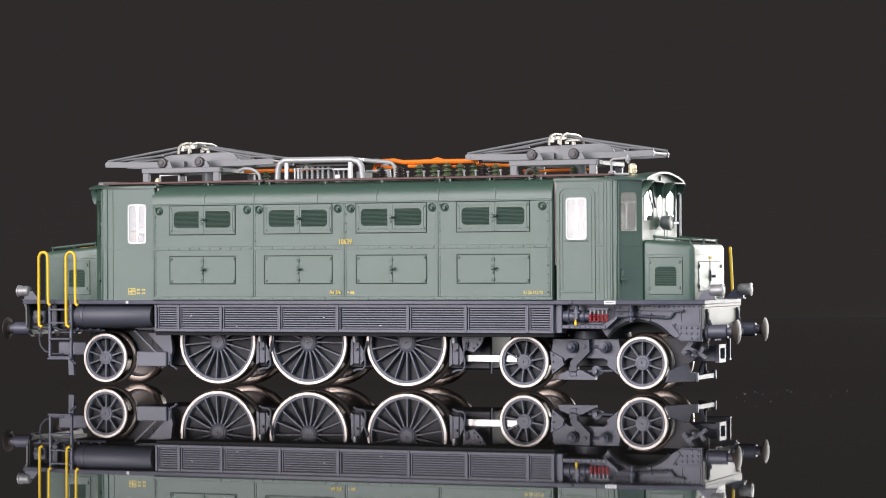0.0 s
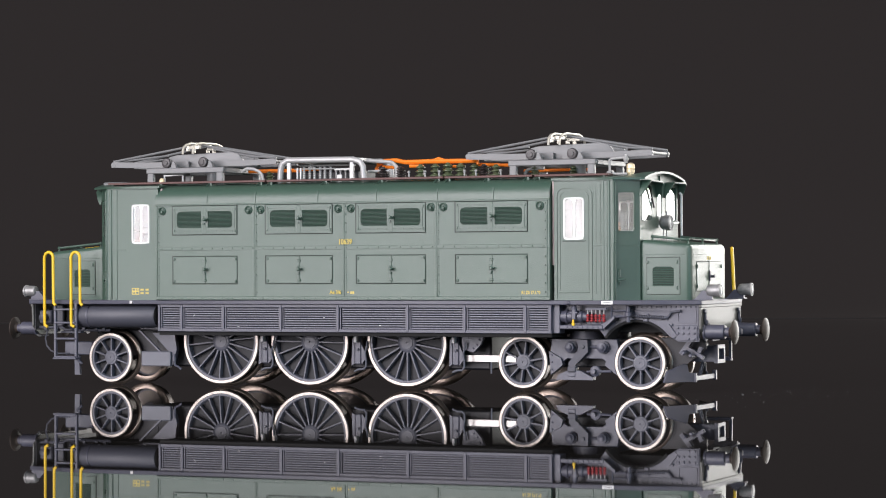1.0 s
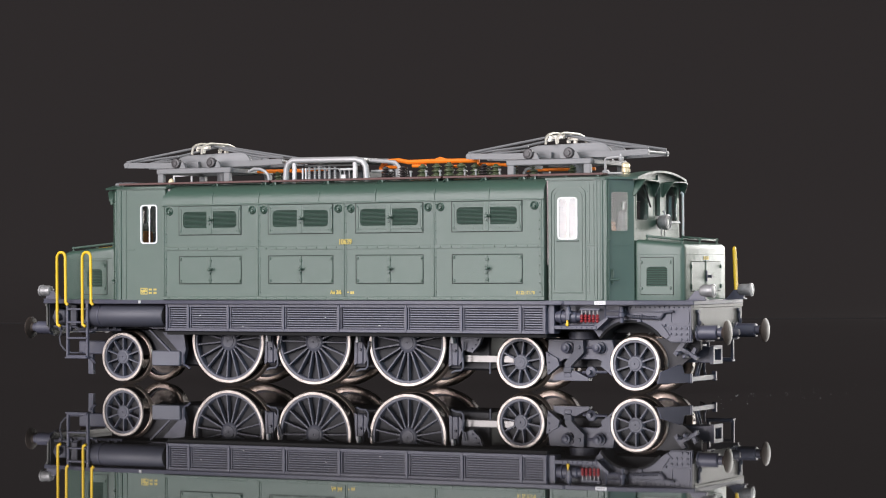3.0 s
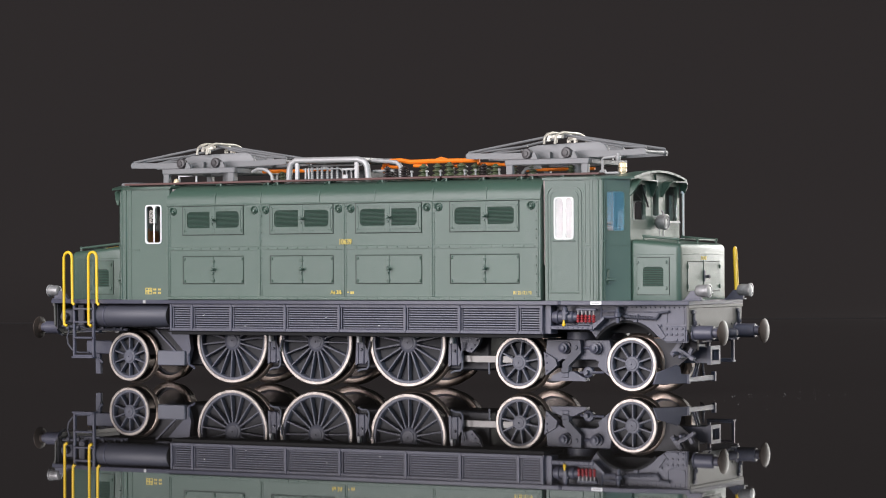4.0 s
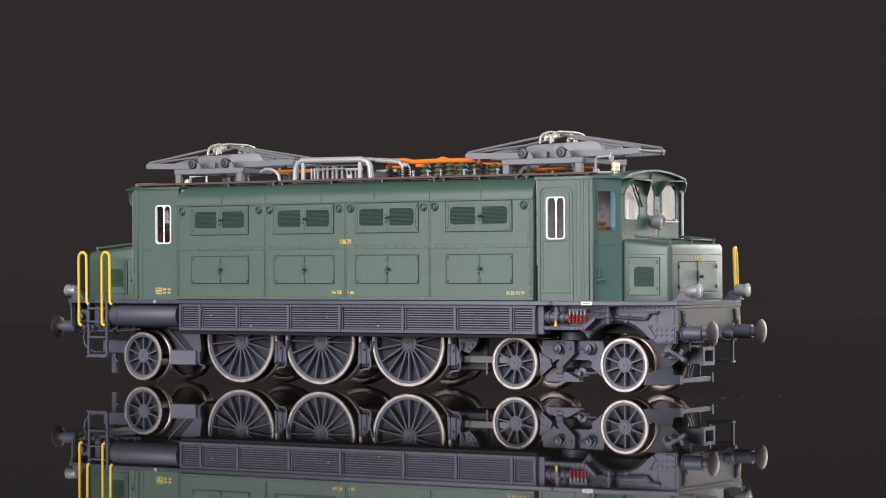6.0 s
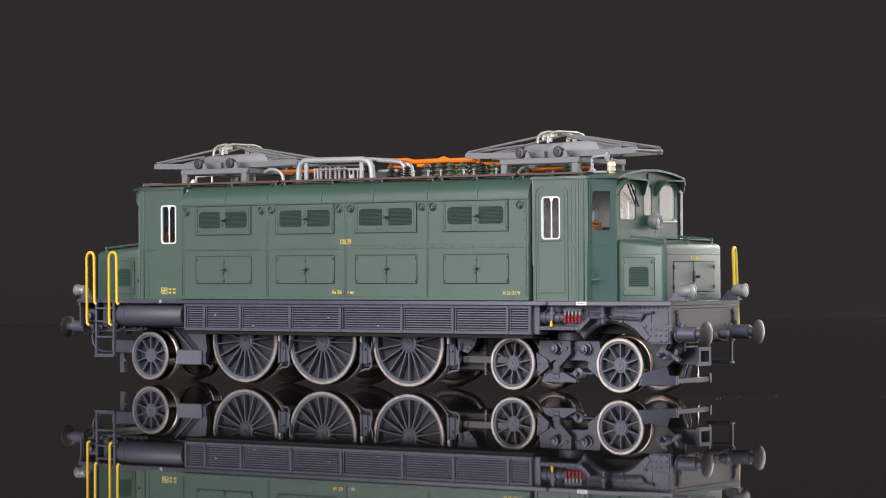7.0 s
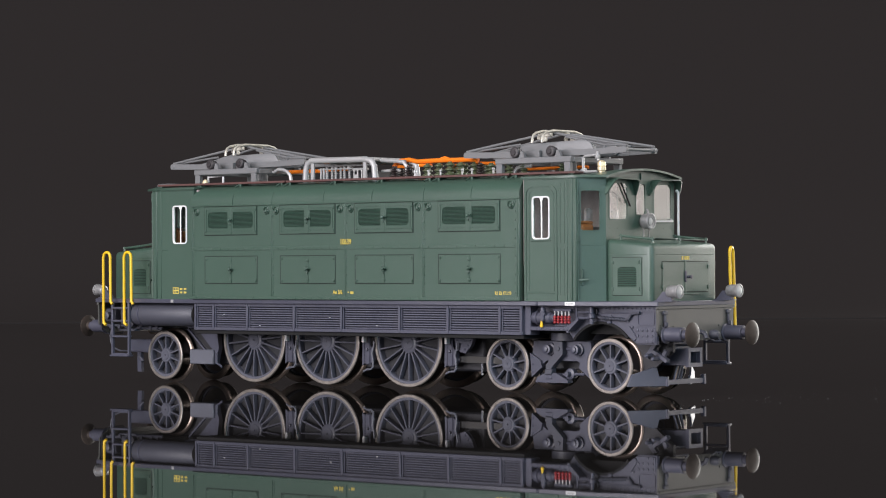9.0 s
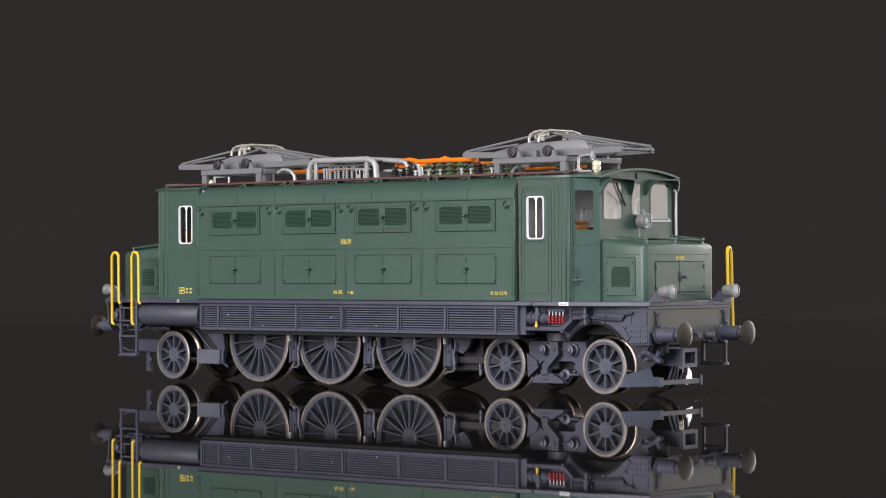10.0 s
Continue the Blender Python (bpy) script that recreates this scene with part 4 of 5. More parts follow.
part("drain_cock", Shape().lathe([(0.28, 0), (0.36, 0.3), (0.22, 0.8), (0.2, 1.2)], (52.0, -15.5, 13.8), "z", 10), yellow, cyl, "small yellow drain cock")
part("hanging_pipe", Shape().tube([(48.7, -14.6, 16.3), (48.5, -14.7, 15.6), (48.5, -14.7, 13.2)], 0.16, 6), frame_grey, loco)
part("insulator_rack", Shape().box((54.6, -15.3, 16.9), (59.0, -14.5, 17.4), 0.1).box((54.6, -14.6, 14.0), (59.0, -14.2, 14.3), 0.08), grey, loco)
for i in range(5):
    s = Shape()
    prof = [(0.16, 0)]
    for k in range(3):
        prof += [(0.2, 0.1 + k * 0.5), (0.36, 0.2 + k * 0.5), (0.36, 0.4 + k * 0.5), (0.2, 0.5 + k * 0.5)]
    s.lathe([*prof, (0.14, 1.7)], (55.0 + i * 0.86, -15.1, 14.5), "z", 12)
    part("insulator_pin", Shape().lathe([(0.16, 0), (0.16, 0.8)], (55.0 + i * 0.86, -15.1, 16.15), "z", 8), silver, loco)
    part("red_insulator", s, red, loco, "small ribbed red insulator")
s = Shape().tube([(59.0, -14.6, 14.6), (59.6, -14.6, 14.6), (59.9, -14.6, 15.2), (59.9, -14.6, 17.8)], 0.2, 6).tube([(59.9, -14.4, 15.6), (63.0, -14.4, 15.7)], 0.3, 8).tube([(59.9, -14.4, 16.8), (63.0, -14.4, 16.8)], 0.2, 8)
s.lathe([(0.4, 0), (0.4, 1.0), (0.7, 1.2), (0.7, 1.9), (0.45, 2.1), (0.45, 3.3)], (63.4, -14.4, 14.5), "z", 10).tube([(57.8, -14.6, 14.2), (57.8, -14.6, 12.8)], 0.4, 8)
part("air_pipe", s, grey, loco, "bent blue-grey air pipes")
sign = part("small_sign", Shape().box((58.35, -16.42, 18.08), (60.8, -16.2, 18.8), 0.05), white, loco, "small white printed plate")
part("printed_mark", Shape().box((58.7, -16.45, 18.38), (60.4, -16.41, 18.5)), frame_grey, sign)
part("deck_bolt", Shape().box((51.0, -16.5, 18.1), (51.7, -16.2, 18.8), 0.1).lathe([(0.25, 0), (0, 0.25)], (51.35, -16.5, 18.45), "-y", 8), grey, loco)

# ---- front bogie ----
bogie = new("bogie", mesh_of("bogie", Shape().prism([(44.2, 7.2), (44.6, 10.9), (58.8, 10.9), (59.6, 7.0), (58.0, 5.5), (55.5, 6.9), (48.0, 6.9), (45.6, 5.2)], "y", -8.6, -7.4), grey, 0.1, 1))
bogie.parent = loco
tagged(bogie, "blue-grey bogie frame with springs between the wheels")
part("bogie_pivot", Shape().lathe([(6.2, 0), (6.4, 0.2), (6.4, 1.2), (5.0, 1.6)], (52.0, 0, 10.9), "z", 36).lathe([(3.2, 0), (3.2, 1.5)], (52, -7.2, 11.0), "z", 20), frame_grey, loco, "dark bogie pivot ring")
for x in (49.0, 56.0):
    s = Shape().lathe([(1.25, 0), (1.3, 0.5), (0.9, 0.6), (0.9, 1.1), (1.0, 1.2), (1.0, 1.7), (0.6, 1.8), (0.6, 2.1), (0.3, 2.2), (0, 2.2)], (x, -8.6, 9.25), "-y", 20)
    part("spring_cup", s, grey, bogie, "round spring cup")
s = Shape().prism([(50.9, 10.8), (52.9, 10.8), (53.0, 8.3), (50.2, 5.6), (50.2, 4.7), (48.8, 4.7), (48.8, 6.2), (50.8, 8.4)], "y", -10.0, -8.5)
s.lathe([(0.45, 0), (0.4, 0.25), (0, 0.3)], (51.9, -10.0, 9.4), "-y", 10).box((48.5, -10.1, 4.2), (50.3, -8.4, 5.3), 0.15)
part("bogie_arm", s, frame_grey, bogie, "angled dark grey arm")
s = Shape().prism([(46.0, 2.6), (46.4, 3.6), (48.4, 4.5), (51.2, 4.5), (53.2, 3.5), (54.0, 3.2), (54.0, 2.6)], "y", -9.8, -8.0)
s.box((48.6, -9.95, 3.3), (50.2, -9.7, 4.1), 0.1)
part("bogie_shoe", s, grey, bogie)
for x, d in ((45.6, 1), (58.0, -1)):
    s = Shape().prism([(x - d * 1.4, 8.4), (x - d * 1.0, 3.6), (x + d * 1.6, 5.6), (x + d * 1.2, 7.0)], "y", -9.2, -7.6)
    for z in (4.6, 6.2, 7.6):
        s.lathe([(0.25, 0), (0, 0.2)], (x - d * 0.7, -9.2, z), "-y", 6)
    part("brake_hanger", s, grey, bogie, "small bolted brake hanger")
s = Shape().tube([(52.5, -9.2, 4.3), (57.8, -9.2, 4.4)], 0.28, 8).lathe([(1.0, 0), (1.1, 0.3), (1.1, 1.4), (0.6, 1.6), (0, 1.6)], (54.3, -8.0, 4.4), "-y", 16).lathe([(0.5, 0), (0.5, 1.6)], (54.3, -9.0, 4.4), "-y", 10)
s.tube([(50.5, -8.6, 9.3), (54.9, -8.6, 9.3)], 0.35, 8)
part("brake_rod", s, grey, bogie)
s = Shape().beam((24.4, -7.2, 6.7), (36.8, -8.5, 6.7), 0.8, 1.3)
part("drawbar_pin", Shape().tube([(30.9, -8.0, 6.2), (30.9, -8.0, 3.6)], 0.2, 8), lightened_grey, loco)
part("drawbar", s, bar_metal, loco, "light grey bogie drawbar")
s = Shape().prism([(24.6, 12.0), (30.0, 12.0), (29.0, 9.6), (27.4, 8.0), (25.0, 8.6)], "y", -9.2, -8.2)
for u, v in ((28.8, 10.6), (28.2, 9.6), (27.4, 8.8), (29.3, 11.4)):
    s.lathe([(0.25, 0), (0, 0.22)], (u, -9.2, v), "-y", 6)
part("bracket", s, grey, loco, "bolted blue-grey bracket")

# guard plough and coupling at the front
for side in (-1, 1):
    plane = facing((69.9, side * 11.7, 0), (4.1, -side * 7.75, 0), (7.75, side * 4.1, 0))
    s = Shape().prism([(0, 2.3), (8.77, 2.3), (8.77, 4.1), (6.95, 4.2), (6.4, 6.2), (0.9, 4.6)], "z", -0.45, 0.0)
    part("plough_blade", s.placed(plane), grey, loco, "grey angled guard blade before the wheel", soft=0.07, steps=1)
s = Shape().box((73.5, -4.2, 2.5), (74.0, 9.2, 3.5), 0.08).box((73.3, 8.5, 2.2), (74.2, 9.3, 4.2), 0.1).box((73.3, -4.3, 2.2), (74.2, -3.6, 4.1), 0.1)
s.tube([(73.8, -0.4, 3.4), (74.6, -0.2, 6.4)], 0.22, 6).tube([(73.8, -1.6, 3.4), (74.6, -1.4, 6.3)], 0.22, 6).tube([(73.0, 2.0, 3.4), (73.4, 2.2, 6.3)], 0.3, 6)
part("plough_bar", s, grey, loco, "cross bar between the guard plates")
s = Shape().plate(-3.1, 1.7, 6.05, 9.75, -0.8, 0, [(-2.35, 0.95, 6.8, 9.0)])
s.placed(facing((78.4, 0, 0), (0, 1, 0), (1, 0, 0)))
s.box((70, -2.9, 6.3), (77.6, -2.3, 9.5), 0.1).box((70, 0.9, 6.3), (77.6, 1.5, 9.5), 0.1).box((70, -2.4, 6.3), (77.6, 1.0, 6.8)).box((70, -2.4, 9.0), (77.6, 1.0, 9.5))
coupling = part("coupling_box", s, grey, loco, "square grey coupling pocket")
part("pocket_end", Shape().box((70, -2.3, 6.8), (71, 0.9, 9.0)), black, coupling)
part("inner_plate", Shape().prism([(66.0, 11.2), (77.0, 11.2), (77.0, 9.0), (72, 5.2), (69, 5.0)], "y", -6.4, -5.6), motor_black, loco)
part("bogie_nose", Shape().box((64, -4.5, 8.4), (74, 4.5, 10.2), 0.3), grey, loco)
s = Shape()
for d in (0, 1.5):
    s.beam((73.2 + d, -8.2, 9.6 - d * 0.55), (75.6 + d, -8.2, 8.1 - d * 0.55), 1.2, 0.7).lathe([(0.42, 0), (0.42, 2.0), (0.25, 2.2)], (73.6 + d, -8.6, 8.4 - d * 0.4), "-y", 8)
s.beam((72.4, -8.4, 8.0), (74.4, -8.4, 10.6), 0.9, 0.9).beam((75.6, -8.0, 7.6), (76.6, -8.0, 9.4), 0.8, 0.7)
part("sand_nozzle", s, grey, loco, "angled blue-grey sanding gear")
# between the wheels
for x in (-21.4, 0.8, 23.4):
    s = Shape().box((x - 0.9, -9.2, 5.2), (x + 0.7, -7.6, 11.4), 0.25).prism([(x + 0.7, 9.5), (x + 1.5, 7.8), (x + 1.5, 6.2), (x + 0.7, 5.2)], "y", -9.0, -7.9)
    pipe = [(x + 2.5, -9.9, 10.2), (x + 2.4, -9.9, 9.2), (x + 1.9, -9.9, 7.6), (x + 2.2, -9.9, 6.2), (x + 2.2, -9.9, 4.9), (x + 1.7, -9.9, 4.3), (x + 0.4, -9.9, 4.2), (x - 0.5, -9.9, 3.8)]
    part("sand_pipe", Shape().tube(pipe, 0.22, 8), lightened_grey, loco, "thin bent grey sand pipe")
    s.prism([(x - 1.4, 10.6), (x - 0.9, 10.6), (x - 0.9, 5.4), (x - 1.6, 5.0)], "y", -9.1, -8.2).lathe([(0.3, 0), (0.3, 0.4), (0, 0.5)], (x, -9.2, 8.4), "-y", 8)
    part("brake_shoe", s, grey, loco, "blue-grey brake shoe and sand pipe")
    part("spring_tip", Shape().box((x - 0.4, -10.6, 9.9), (x + 0.25, -9.4, 11.3), 0.12), white, loco, "small white plastic clip")
# same blue-grey paint as the frame; the sheen is put into this lighter colour
part("arm_box", Shape().box((-52.0, -9.4, 4.3), (-44.6, -7.2, 7.6), 0.2), lightened_grey, loco, "grey box end of the trailing truck arm")
s = Shape().prism([(-49.5, 11.6), (-43.9, 11.6), (-43.4, 8.0), (-44.4, 4.6), (-45.2, 4.6), (-45.4, 7.6)], "y", -8.8, -7.6)
s.beam((-52.6, -9.0, 12.2), (-47.2, -9.0, 7.4), 0.4, 0.5, (0, 1, 0)).tube([(-43.8, -9.0, 7.0), (-43.6, -9.2, 4.6), (-42.6, -9.2, 4.2), (-42.0, -9.2, 3.7)], 0.25, 6)
part("rear_frame_arm", s, grey, loco, "blue-grey trailing truck arm")
s = Shape().box((-72.0, -8.8, 6.6), (-64.8, -6.5, 9.6), 0.2).prism([(-69.6, 6.9), (-68.4, 6.9), (-68.2, 2.2), (-69.5, 2.2)], "y", -8.6, -7.8).tube([(-69.0, -8.6, 5.8), (-67.6, -8.6, 4.6)], 0.3, 6)
s.box((-70.2, 6.5, 6.8), (-64.8, 8.8, 9.6), 0.2).box((-70.0, -6.5, 7.2), (-67, 6.5, 9.2), 0.2)
part("rear_truck", s, grey, loco, "blue-grey truck beam with a guard iron")


# ---- roof ----
for side in (-1, 1):
    for x0, x1 in ((-57.9, -19.1), (-18.7, 22.4), (22.8, 42.3), (42.8, 58.8)):
        board = part("running_board", Shape().box((x0, side * 10.4, 44.02), (x1, side * 13.3, 44.5), 0.08), brown, loco, "red-brown roof walkway board")
        n = max(3, int((x1 - x0) / 9))
        for i in range(n):
            x = x0 + 1.0 + (x1 - x0 - 2) * i / (n - 1)
            s = Shape().box((x - 0.3, side * 10.8, 43.3), (x + 0.3, side * 13.2, 44.05), 0.05).tube([(x - 0.25, side * 13.3, 43.9), (x - 0.5, side * 14.4, 43.3)], 0.14, 6)
            part("board_bracket", s, green, board)


def pantograph(x0):
    base = Shape()
    for side in (-1, 1):
        base.box((-9.6, side * 7.8, 46.45), (9.7, side * 9.0, 47.7), 0.18)
        for x in (-9.3, 7.9):
            base.box((x, side * 7.85, 44.0), (x + 1.5, side * 8.95, 46.6), 0.12)
    base.box((-9.3, -8, 46.5), (-8.0, 8, 47.5), 0.1).box((8.6, -8, 46.5), (9.9, 8, 47.5), 0.1)
    base.placed(Matrix.Translation((x0, 0, 0)))
    top = new("pantograph", mesh_of("pantograph", base, roof_grey))
    top.parent = loco
    tagged(top, "lowered grey pantograph on a four-legged base")
    move = Matrix.Translation((x0, 0, 0))
    part("base_post", Shape().lathe([(1.9, 0), (1.7, 0.4), (1.6, 3.2)], (2.5, 0, 44.0), "z", 20).placed(move), roof_grey, top)
    tip = 20.6
    for side in (-1, 1):
        for x in (-4.55, 4.55):
            s = Shape().lathe([(0.85, -0.2), (0.9, 0.3), (0.7, 0.4), (0.7, 0.6), (1.08, 0.7), (1.12, 1.3), (0.95, 1.5), (0.55, 1.55), (0.5, 1.75), (0, 1.75)], (x, side * 7.6, 48.8), "-y" if side < 0 else "y", 20)
            part("spring_drum", s.placed(move), drum_grey, top, "dark grey spring drum")
            s = Shape().prism([(x + 0.9, 47.6), (x + 2.3, 47.6), (x + 2.2, 48.1), (x + 1.7, 49.0), (x + 1.2, 49.0)], "y", side * 7.9, side * 8.6)
            part("drum_bracket", s.placed(move), roof_grey, top)
        plate_ = Shape().prism([(-7.4, 47.9), (-7.2, 49.6), (-6.4, 50.3), (-4.6, 50.7), (9.4, 51.1), (10.8, 50.7), (11.8, 49.4), (11.8, 48.2), (10.8, 47.9)], "y", side * 3.4, side * 4.3)
        part("arm_cover", plate_.placed(move), roof_grey, top, "rounded grey cover plate", soft=0.2)
        s = Shape()
        for d in (-1, 1):
            s.prism([(d * tip, 48.2), (d * tip, 49.1), (d * (tip - 0.8), 49.4), (d * 12.0, 49.15), (d * 1.0, 49.2), (d * 1.0, 47.9), (d * 12, 47.95)], "y", side * 4.5, side * 5.3)
        part("lower_arm", s.placed(move), roof_grey, top)
        s = Shape().tube([(-20.4, side * 4.6, 49.5), (-1.2, side * 2.6, 52.7)], 0.27, 8).tube([(20.2, side * 4.6, 49.6), (1.0, side * 2.6, 52.7)], 0.27, 8)
        s.tube([(-20.2, side * 4.0, 49.4), (-6.8, side * 4.0, 50.6)], 0.24, 8).tube([(15.0, side * 4.3, 49.8), (4.0, side * 2.9, 51.9)], 0.24, 8)
        s.tube([(14.2, side * 4.6, 48.6), (15.2, side * 4.6, 49.9), (20.4, side * 4.6, 49.6)], 0.22, 8)
        part("upper_rod", s.placed(move), roof_grey, top, "thin grey pantograph tube")
        for d in (-1, 1):
            part("end_cap", Shape().lathe([(0.6, -0.45), (0.6, 0.45)], (d * 20.1, side * 4.9, 48.8), "y", 14).placed(move), roof_grey, top)
    for d in (-20.2, 20.2):
        part("cross_tube", Shape().tube([(d, -4.9, 48.8), (d, 4.9, 48.8)], 0.35, 8).placed(move), roof_grey, top)
    for x in (-1.3, 1.2):
        pts = [(x, -7.3, 50.7), (x, -7.2, 51.5), (x, -6.8, 52.3), (x, -5.8, 52.8), (x, -3.6, 53.2), (x, 3.6, 53.2), (x, 5.8, 52.8), (x, 6.8, 52.3), (x, 7.2, 51.5), (x, 7.3, 50.7)]
        part("collector_strip", Shape().tube(pts, 0.27, 8).placed(move), cream, top, "worn cream metal collector strip")
    s = Shape()
    for y in (-4.5, 4.5):
        s.box((-1.7, y - 0.4, 51.9), (1.6, y + 0.4, 52.7), 0.12).box((-0.4, y - 0.3, 51.0), (0.3, y + 0.3, 52.2), 0.1).box((-2.0, y - 0.25, 51.4), (-1.2, y + 0.25, 52.2), 0.1)
    part("head_spring", s.placed(move), cream, top)
    pts = [(x_ , -7.2, z) for x_, z in ((13.2, 46.6), (14.6, 47.2), (16.2, 47.1), (17.4, 46.6), (18.2, 45.8), (18.5, 44.4))]
    if x0 > 0:
        pts = [(-7.3, -5.4, 44.0), (-7.2, -5.4, 45.1), (-6.6, -5.4, 45.8), (-5.4, -5.4, 46.1), (-3.0, -5.4, 46.1)]
    part("earth_cable", Shape().tube(pts, 0.36, 8).placed(move), silver, top, "bent silver cable")


pantograph(44.83)
pantograph(-41.2)

# resistor cage
s = Shape()
for y in (-7, 7):
    s.tube([(-18.7, y, 44.0), (-18.5, y, 47.0), (-18.0, y, 48.2), (-16.8, y, 48.85), (-1.2, y, 48.7), (0.4, y, 48.2), (1.1, y, 47.2), (1.4, y, 44.0)], 0.66, 12)
for x in (-16.5, -1.5):
    s.box((x - 0.45, -7.3, 44.0), (x + 0.45, -6.7, 48.6), 0.1)
cage = part("resistor_cage", s, silver, loco, "silver tube cage over the roof resistors")
part("cage_top", Shape().box((-16.8, -6.6, 48.5), (-0.8, 6.6, 49.0), 0.2), silver, cage)
for y in (-5, -2.6, 0, 2.6, 5):
    part("cage_bar", Shape().tube([(-17.2, y, 48.95), (-0.5, y, 48.85)], 0.3, 8), silver, cage)
for x in (-17.0, -1.0):
    part("cage_bar", Shape().tube([(x, -7, 48.75), (x, 7, 48.75)], 0.45, 8), silver, cage)
for i in range(6):
    s = Shape().lathe([(0.3, 0), (0.3, 0.3)] + [(0.22 + 0.14 * (k % 2), 0.3 + 0.24 * k) for k in range(12)], (-13.6 + i * 1.25, -5.6 + 0.25 * (i % 2), 44.4), "z", 8)
    part("resistor", s, silver, cage, "small silver resistor coil")
part("resistor_bank", Shape().box((-16, -3, 44.2), (-2, 6, 46.6), 0.3), motor_black, cage, "dark resistor bank inside the cage")
s = Shape().box((-6.4, -5.8, 46.5), (-2.4, -4.6, 47.0), 0.12).tube([(-15.8, -5.9, 46.9), (-6.0, -5.9, 46.9)], 0.16, 6).tube([(-15.6, -4.0, 47.7), (-2.2, -4.0, 47.7)], 0.2, 6)
for x in (-6.0, -5.0, -3.8, -2.7):
    s.lathe([(0.26, 0), (0.26, 0.3), (0.16, 0.4), (0.16, 1.9), (0.3, 2.0), (0.3, 2.3)], (x, -5.4, 44.3), "z", 8)
for x in (-15.2, -14.4):
    s.box((x, -6.2, 44.2), (x + 0.4, -5.6, 47.2), 0.1)
s.box((-5.6, -6.0, 44.4), (-4.4, -5.7, 45.6), 0.08)
part("switch_gear", s, silver, cage)
s = Shape().tube([(0.5, -4.0, 48.5), (4.9, -4.0, 48.2), (6.7, -4.0, 47.9), (7.5, -4.0, 47.1), (7.7, -4, 45.0)], 0.42, 8).tube([(0.8, -2.2, 48.4), (5.6, -2.2, 48.2)], 0.36, 8).tube([(1.2, -4.6, 46.2), (6.2, -4.6, 46.2)], 0.3, 8)
s.lathe([(0.9, 0), (0.5, 0.4), (0.45, 2.0)], (7.7, -4, 44.0), "z", 12)
part("silver_conduit", s, silver, loco, "silver conduit running along the roof")


def insulator(x, y, base, height, radius, ribs_, material, label):
    prof = [(radius, 0), (radius, 0.3)]
    for k in range(ribs_):
        z = 0.3 + k * (height - 0.5) / ribs_
        d = (height - 0.5) / ribs_
        f = 1 - 0.25 * k / ribs_
        prof += [(radius * 0.5 * f, z + d * 0.1), (radius * f, z + d * 0.45), (radius * f, z + d * 0.6), (radius * 0.5 * f, z + d * 0.95)]
    prof += [(radius * 0.35, height - 0.1), (radius * 0.3, height)]
    part("insulator", Shape().lathe(prof, (x, y, base), "z", 16), material, loco, label)


GREEN_INS, BLACK_INS = "ribbed dull green porcelain insulator", "ribbed dark brown insulator"
for x, y, h, r in ((13.0, -3.6, 3.3, 1.2), (16.8, -4.4, 3.3, 1.2), (19.6, -4.2, 3.5, 1.25), (22.6, -4.4, 3.3, 1.25), (25.2, -3.0, 3.2, 1.2), (30.6, -4.2, 2.9, 1.15), (33.6, -2, 3.0, 1.1), (18.0, -1.2, 3.0, 1.1), (27.0, -1.0, 3.0, 1.1), (21.4, -1.4, 3.2, 1.1), (39.8, -5.2, 2.4, 0.95), (47.0, -2.0, 2.4, 0.95), (-24.8, 0, 2.8, 1.0)):
    insulator(x, y, 44.2, h, r, 3, insulator_green, GREEN_INS)
for x, y, h, r in ((4.8, -4.8, 3.1, 1.15), (9.0, -5.0, 3.1, 1.15), (28.0, -4.6, 3.2, 1.15), (3.6, -1.0, 3.2, 1.0), (7.0, -2.0, 3.2, 1.0)):
    insulator(x, y, 44.0, h, r, 5, insulator_black, BLACK_INS)
for pts, r in (([(2.0, -1.0, 47.7), (3.4, -1.2, 48.4), (6.2, -1.5, 48.5), (8.6, -1.8, 48.05), (14.0, -2.4, 48.1), (25.8, -2.6, 48.0)], 0.5), ([(2.0, -1.0, 48.0), (1.6, -1.4, 46.8), (2.4, -2.0, 46.2)], 0.4), ([(10.0, -2.6, 47.2), (13.2, -2.6, 47.1)], 0.36),
               ([(24.6, -2.6, 48.1), (25.9, -3.2, 48.1), (26.2, -3.4, 47.2)], 0.34), ([(25.6, -2.4, 47.2), (30.6, -2.4, 47.1)], 0.36), ([(30.0, -2.4, 47.0), (34.6, -2.4, 46.9)], 0.36), ([(34.0, 3.0, 45.9), (50.0, 3.0, 45.9)], 0.34), ([(18.4, -3, 46.9), (22.0, -3, 46.9)], 0.3),
               ([(-30.0, 0, 46.9), (-16.0, 0, 46.9), (-12.5, 0, 46.8)], 0.42), ([(15.2, -2.4, 48.3), (16.6, -2.4, 48.7), (18.0, -2.4, 48.3)], 0.3), ([(3.2, -1.6, 47.2), (6.2, -1.8, 47.0)], 0.36)):
    part("busbar", Shape().tube(pts, r, 8), orange, loco, "orange painted roof conductor")
for x in (11.2, 14.9, 18.2, 24.0, 26.6, 32.2):
    part("terminal", Shape().lathe([(0.2, 0), (0.2, 1.6), (0.34, 1.7), (0.34, 2.0), (0.15, 2.1)], (x, -5.6, 44.0), "z", 8), silver, loco)

# horn and aerial frame at the cab roof
s = Shape().lathe([(0.6, 0), (0.6, 0.3), (0.82, 0.5), (0.86, 1.1), (0.7, 1.25), (0.86, 1.4), (0.8, 2.1), (0.45, 2.4), (0, 2.5)], (62.1, -9.0, 44.15), "z", 16)
part("horn", s, brass, loco, "pale brass roof horn")
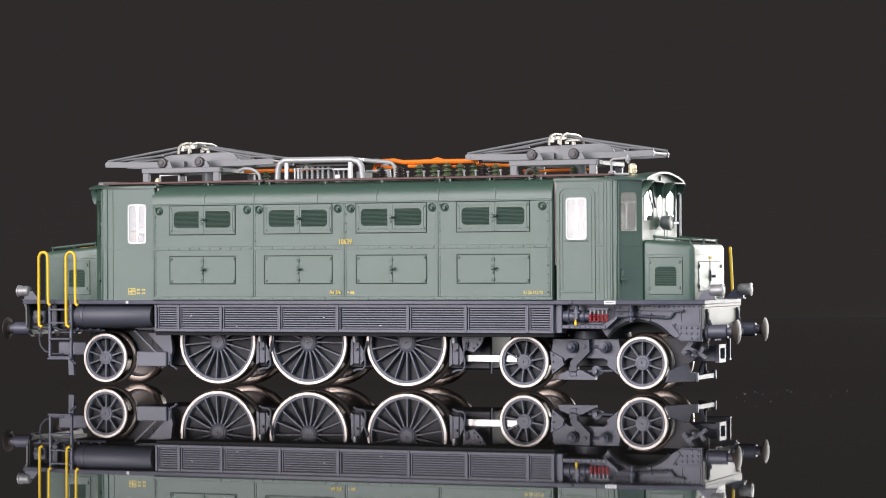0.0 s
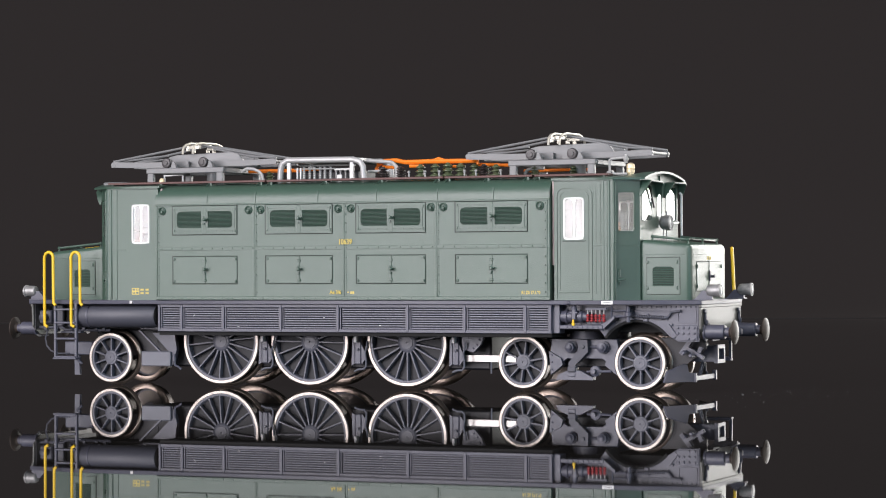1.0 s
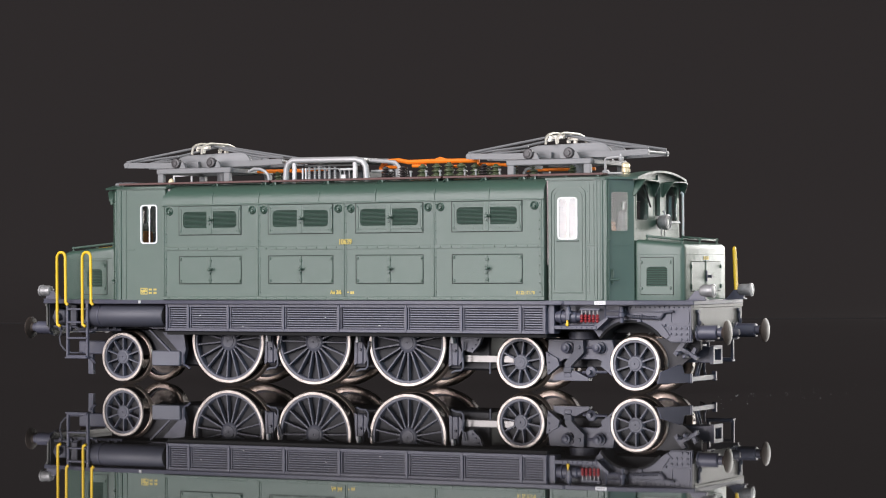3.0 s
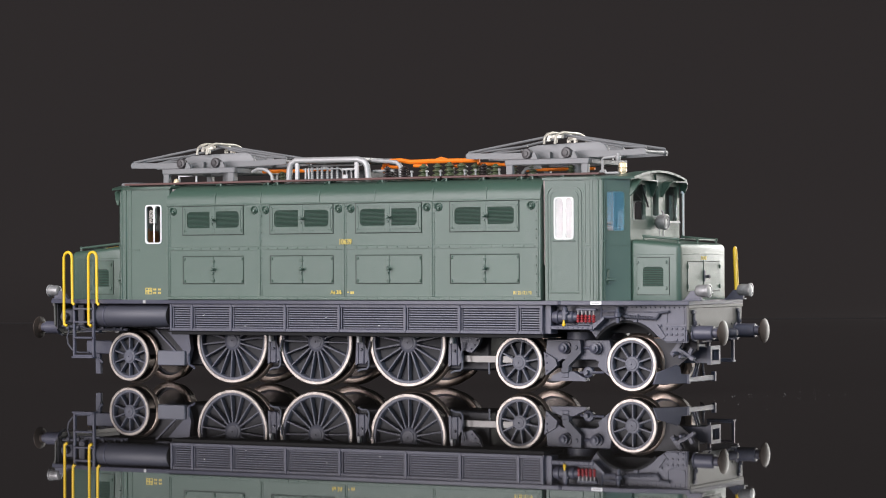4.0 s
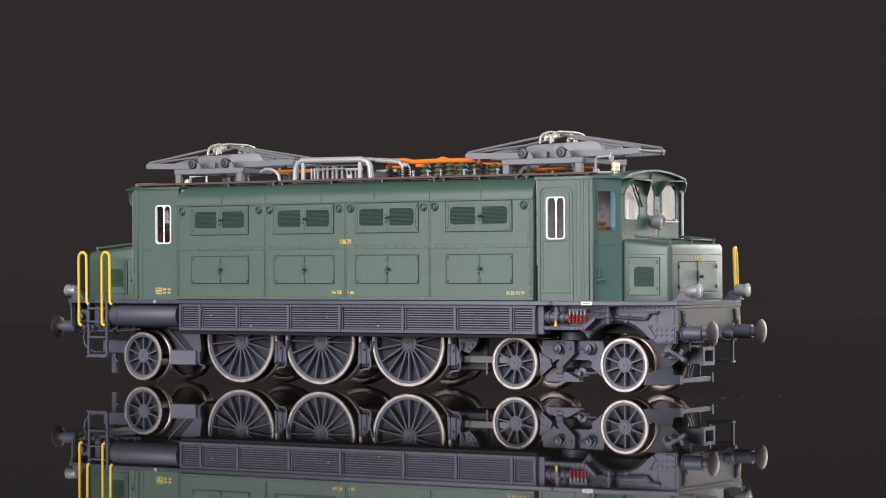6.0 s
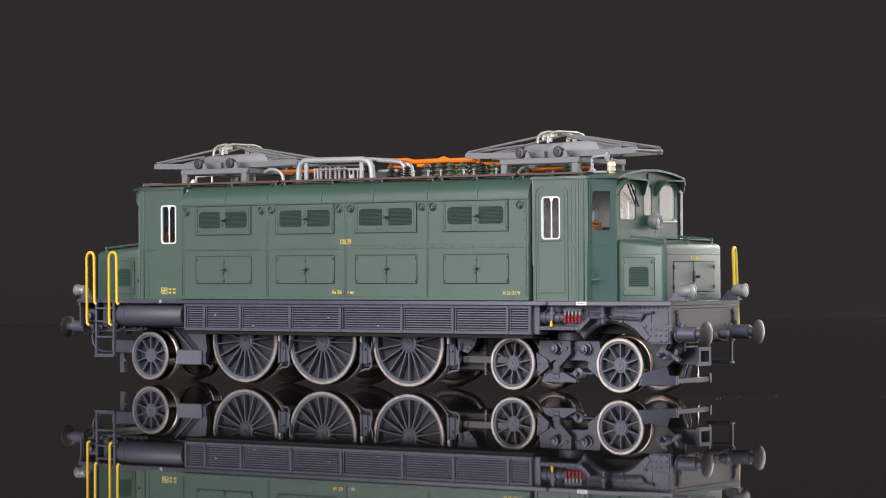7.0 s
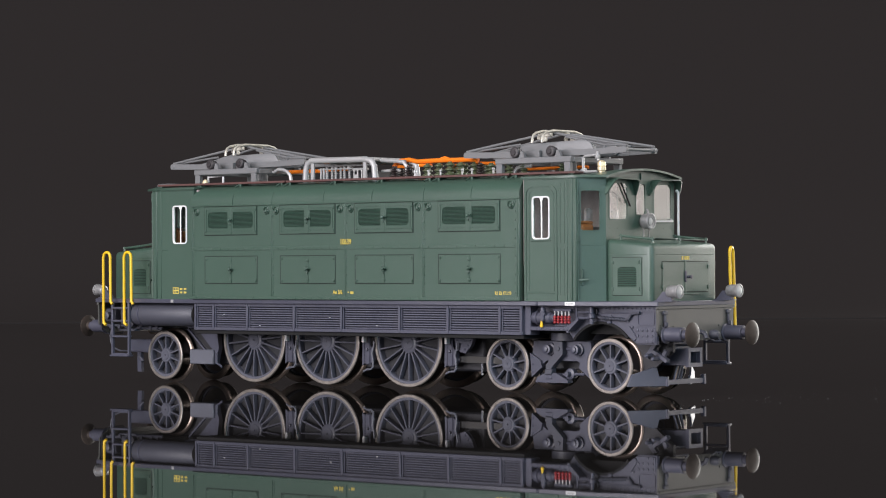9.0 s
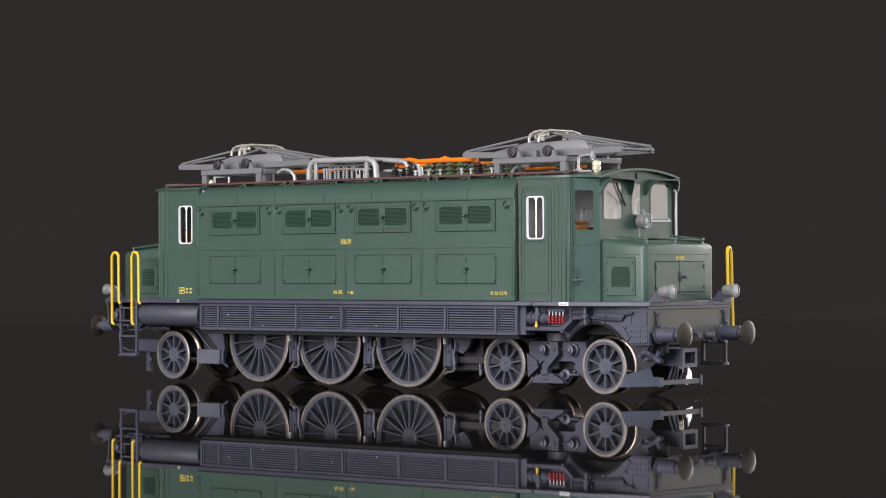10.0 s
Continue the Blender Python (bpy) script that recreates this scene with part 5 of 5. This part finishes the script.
s = Shape().tube([(57.6, -9, 44.2), (57.6, -9, 47.2), (58.0, -9, 47.5), (60.8, -9, 47.7), (61.2, -9, 47.3), (61.2, -9, 46.6)], 0.28, 8).lathe([(0.4, 0), (0.55, 0.3), (0.55, 0.8), (0.3, 1.0), (0.3, 1.4), (0.2, 1.5)], (61.1, -9, 46.9), "z", 10)
s.tube([(57.0, -9, 44.2), (57.2, -9, 44.9), (58.2, -9, 45.0), (58.6, -9, 44.2)], 0.22, 6).tube([(57.2, -10.2, 44.4), (61.8, -10.2, 44.4)], 0.25, 8)
part("horn_pipe", s, silver, loco, "thin silver pipe frame on the roof")
part("horn", Shape().lathe([(0.7, 0), (0.6, 0.5), (0.4, 0.9), (0, 1.1)], (-46.2, -10.0, 44.4), "z", 12), brass, loco, "pale brass roof horn")
part("horn_pipe", Shape().tube([(-46.0, -9.2, 44.4), (-46.0, -9.2, 46.0), (-41.4, -9.2, 46.0), (-41.4, -9.2, 44.4)], 0.25, 8), silver, loco, "thin silver pipe frame on the roof")
# pale block added in place of the light edge of the rear cab roof
part("roof_edge_block", Shape().box((-60.6, -11.0, 43.9), (-55.6, -6.5, 44.75), 0.3), roof_grey, loco, "light grey block added for the pale cab roof edge")
for x, z, tilt in ((-35.4, 15.4, 0.35), (-4.2, 15.2, 0.1), (-24.6, 13.3, 0.0), (8.8, 13.6, 0.0)):
    part("paint_chip", Shape().beam((x, -15.6, z), (x + 0.45, -15.6, z + tilt), 0.05, 0.1), white, loco)

s = Shape().lathe([(1.0, 0), (1.1, 0.4), (1.1, 1.4), (0.5, 1.7), (0.4, 2.4)], (-67.4, -11.5, 13.4), "-y", 14).tube([(-67.4, -12.4, 14.0), (-67.0, -12.6, 16.0), (-67.0, -12.6, 18)], 0.25, 6).box((-70.0, -14.0, 11.6), (-64.6, -12.6, 12.0), 0.1)
pipe = Shape().tube([(-77.0, -11.2, 12.8), (-71.0, -11.2, 12.7), (-70.0, -11.4, 12.2), (-58.5, -11.4, 12.2)], 0.32, 8)
for x in (-75.4, -72.6, -68.2, -65.6, -62.4, -60.4):
    pipe.lathe([(0.35, 0), (0.62, 0.05), (0.62, 0.75), (0.35, 0.8)], (x, -11.3, 12.45), "x", 10)
pipe.box((-76.6, -12.0, 13.6), (-73.4, -9.8, 16.6), 0.3).lathe([(0.9, 0), (0.9, 1.2), (0.5, 1.4), (0, 1.4)], (-75.0, -12.0, 15.0), "-y", 14)
pipe.box((-73.0, -10.6, 13.0), (-71.2, -9.6, 17.8), 0.2)
part("brake_pipe", pipe, frame_grey, loco, "dark brake pipe with couplings under the deck")
part("angle_cock", s, frame_grey, loco, "dark grey cock behind the ladder")

# dust on the plate
s = Shape()
rng = random.Random(4)
for i in range(46):
    x, y = rng.gauss(91, 9), rng.gauss(-8, 26)
    if x < 80:
        continue
    r = rng.choice((0.03, 0.035, 0.045, 0.075))
    s.lathe([(r, 0.0), (r * 0.8, r), (0, r * 1.3)], (x, y, 0), "z", 5)
dust = tagged(new("dust", mesh_of("dust", s, roof_grey)), "scattered pale dust specks on the black plate", "dust", kind="stuff")


# ---- what moves: the plate turns with the model and the dust on it ----
def motions():
    rows = []
    for i in range(21):
        t = i * 0.5
        turn = -24.173 - 1.7279 * t - 0.037864 * t * t + 0.0017157 * t ** 3
        rows.append((t, turn))
    walk(loco, [(t, pose(0, 0, 0, 0, 0, a) @ pose(-0.00301, 0.0164, 0)) for t, a in rows])
    walk(dust, [(t, pose(0, 0, 0, 0, 0, a) @ pose(-0.00301, 0.0164, 0)) for t, a in rows])


motions()
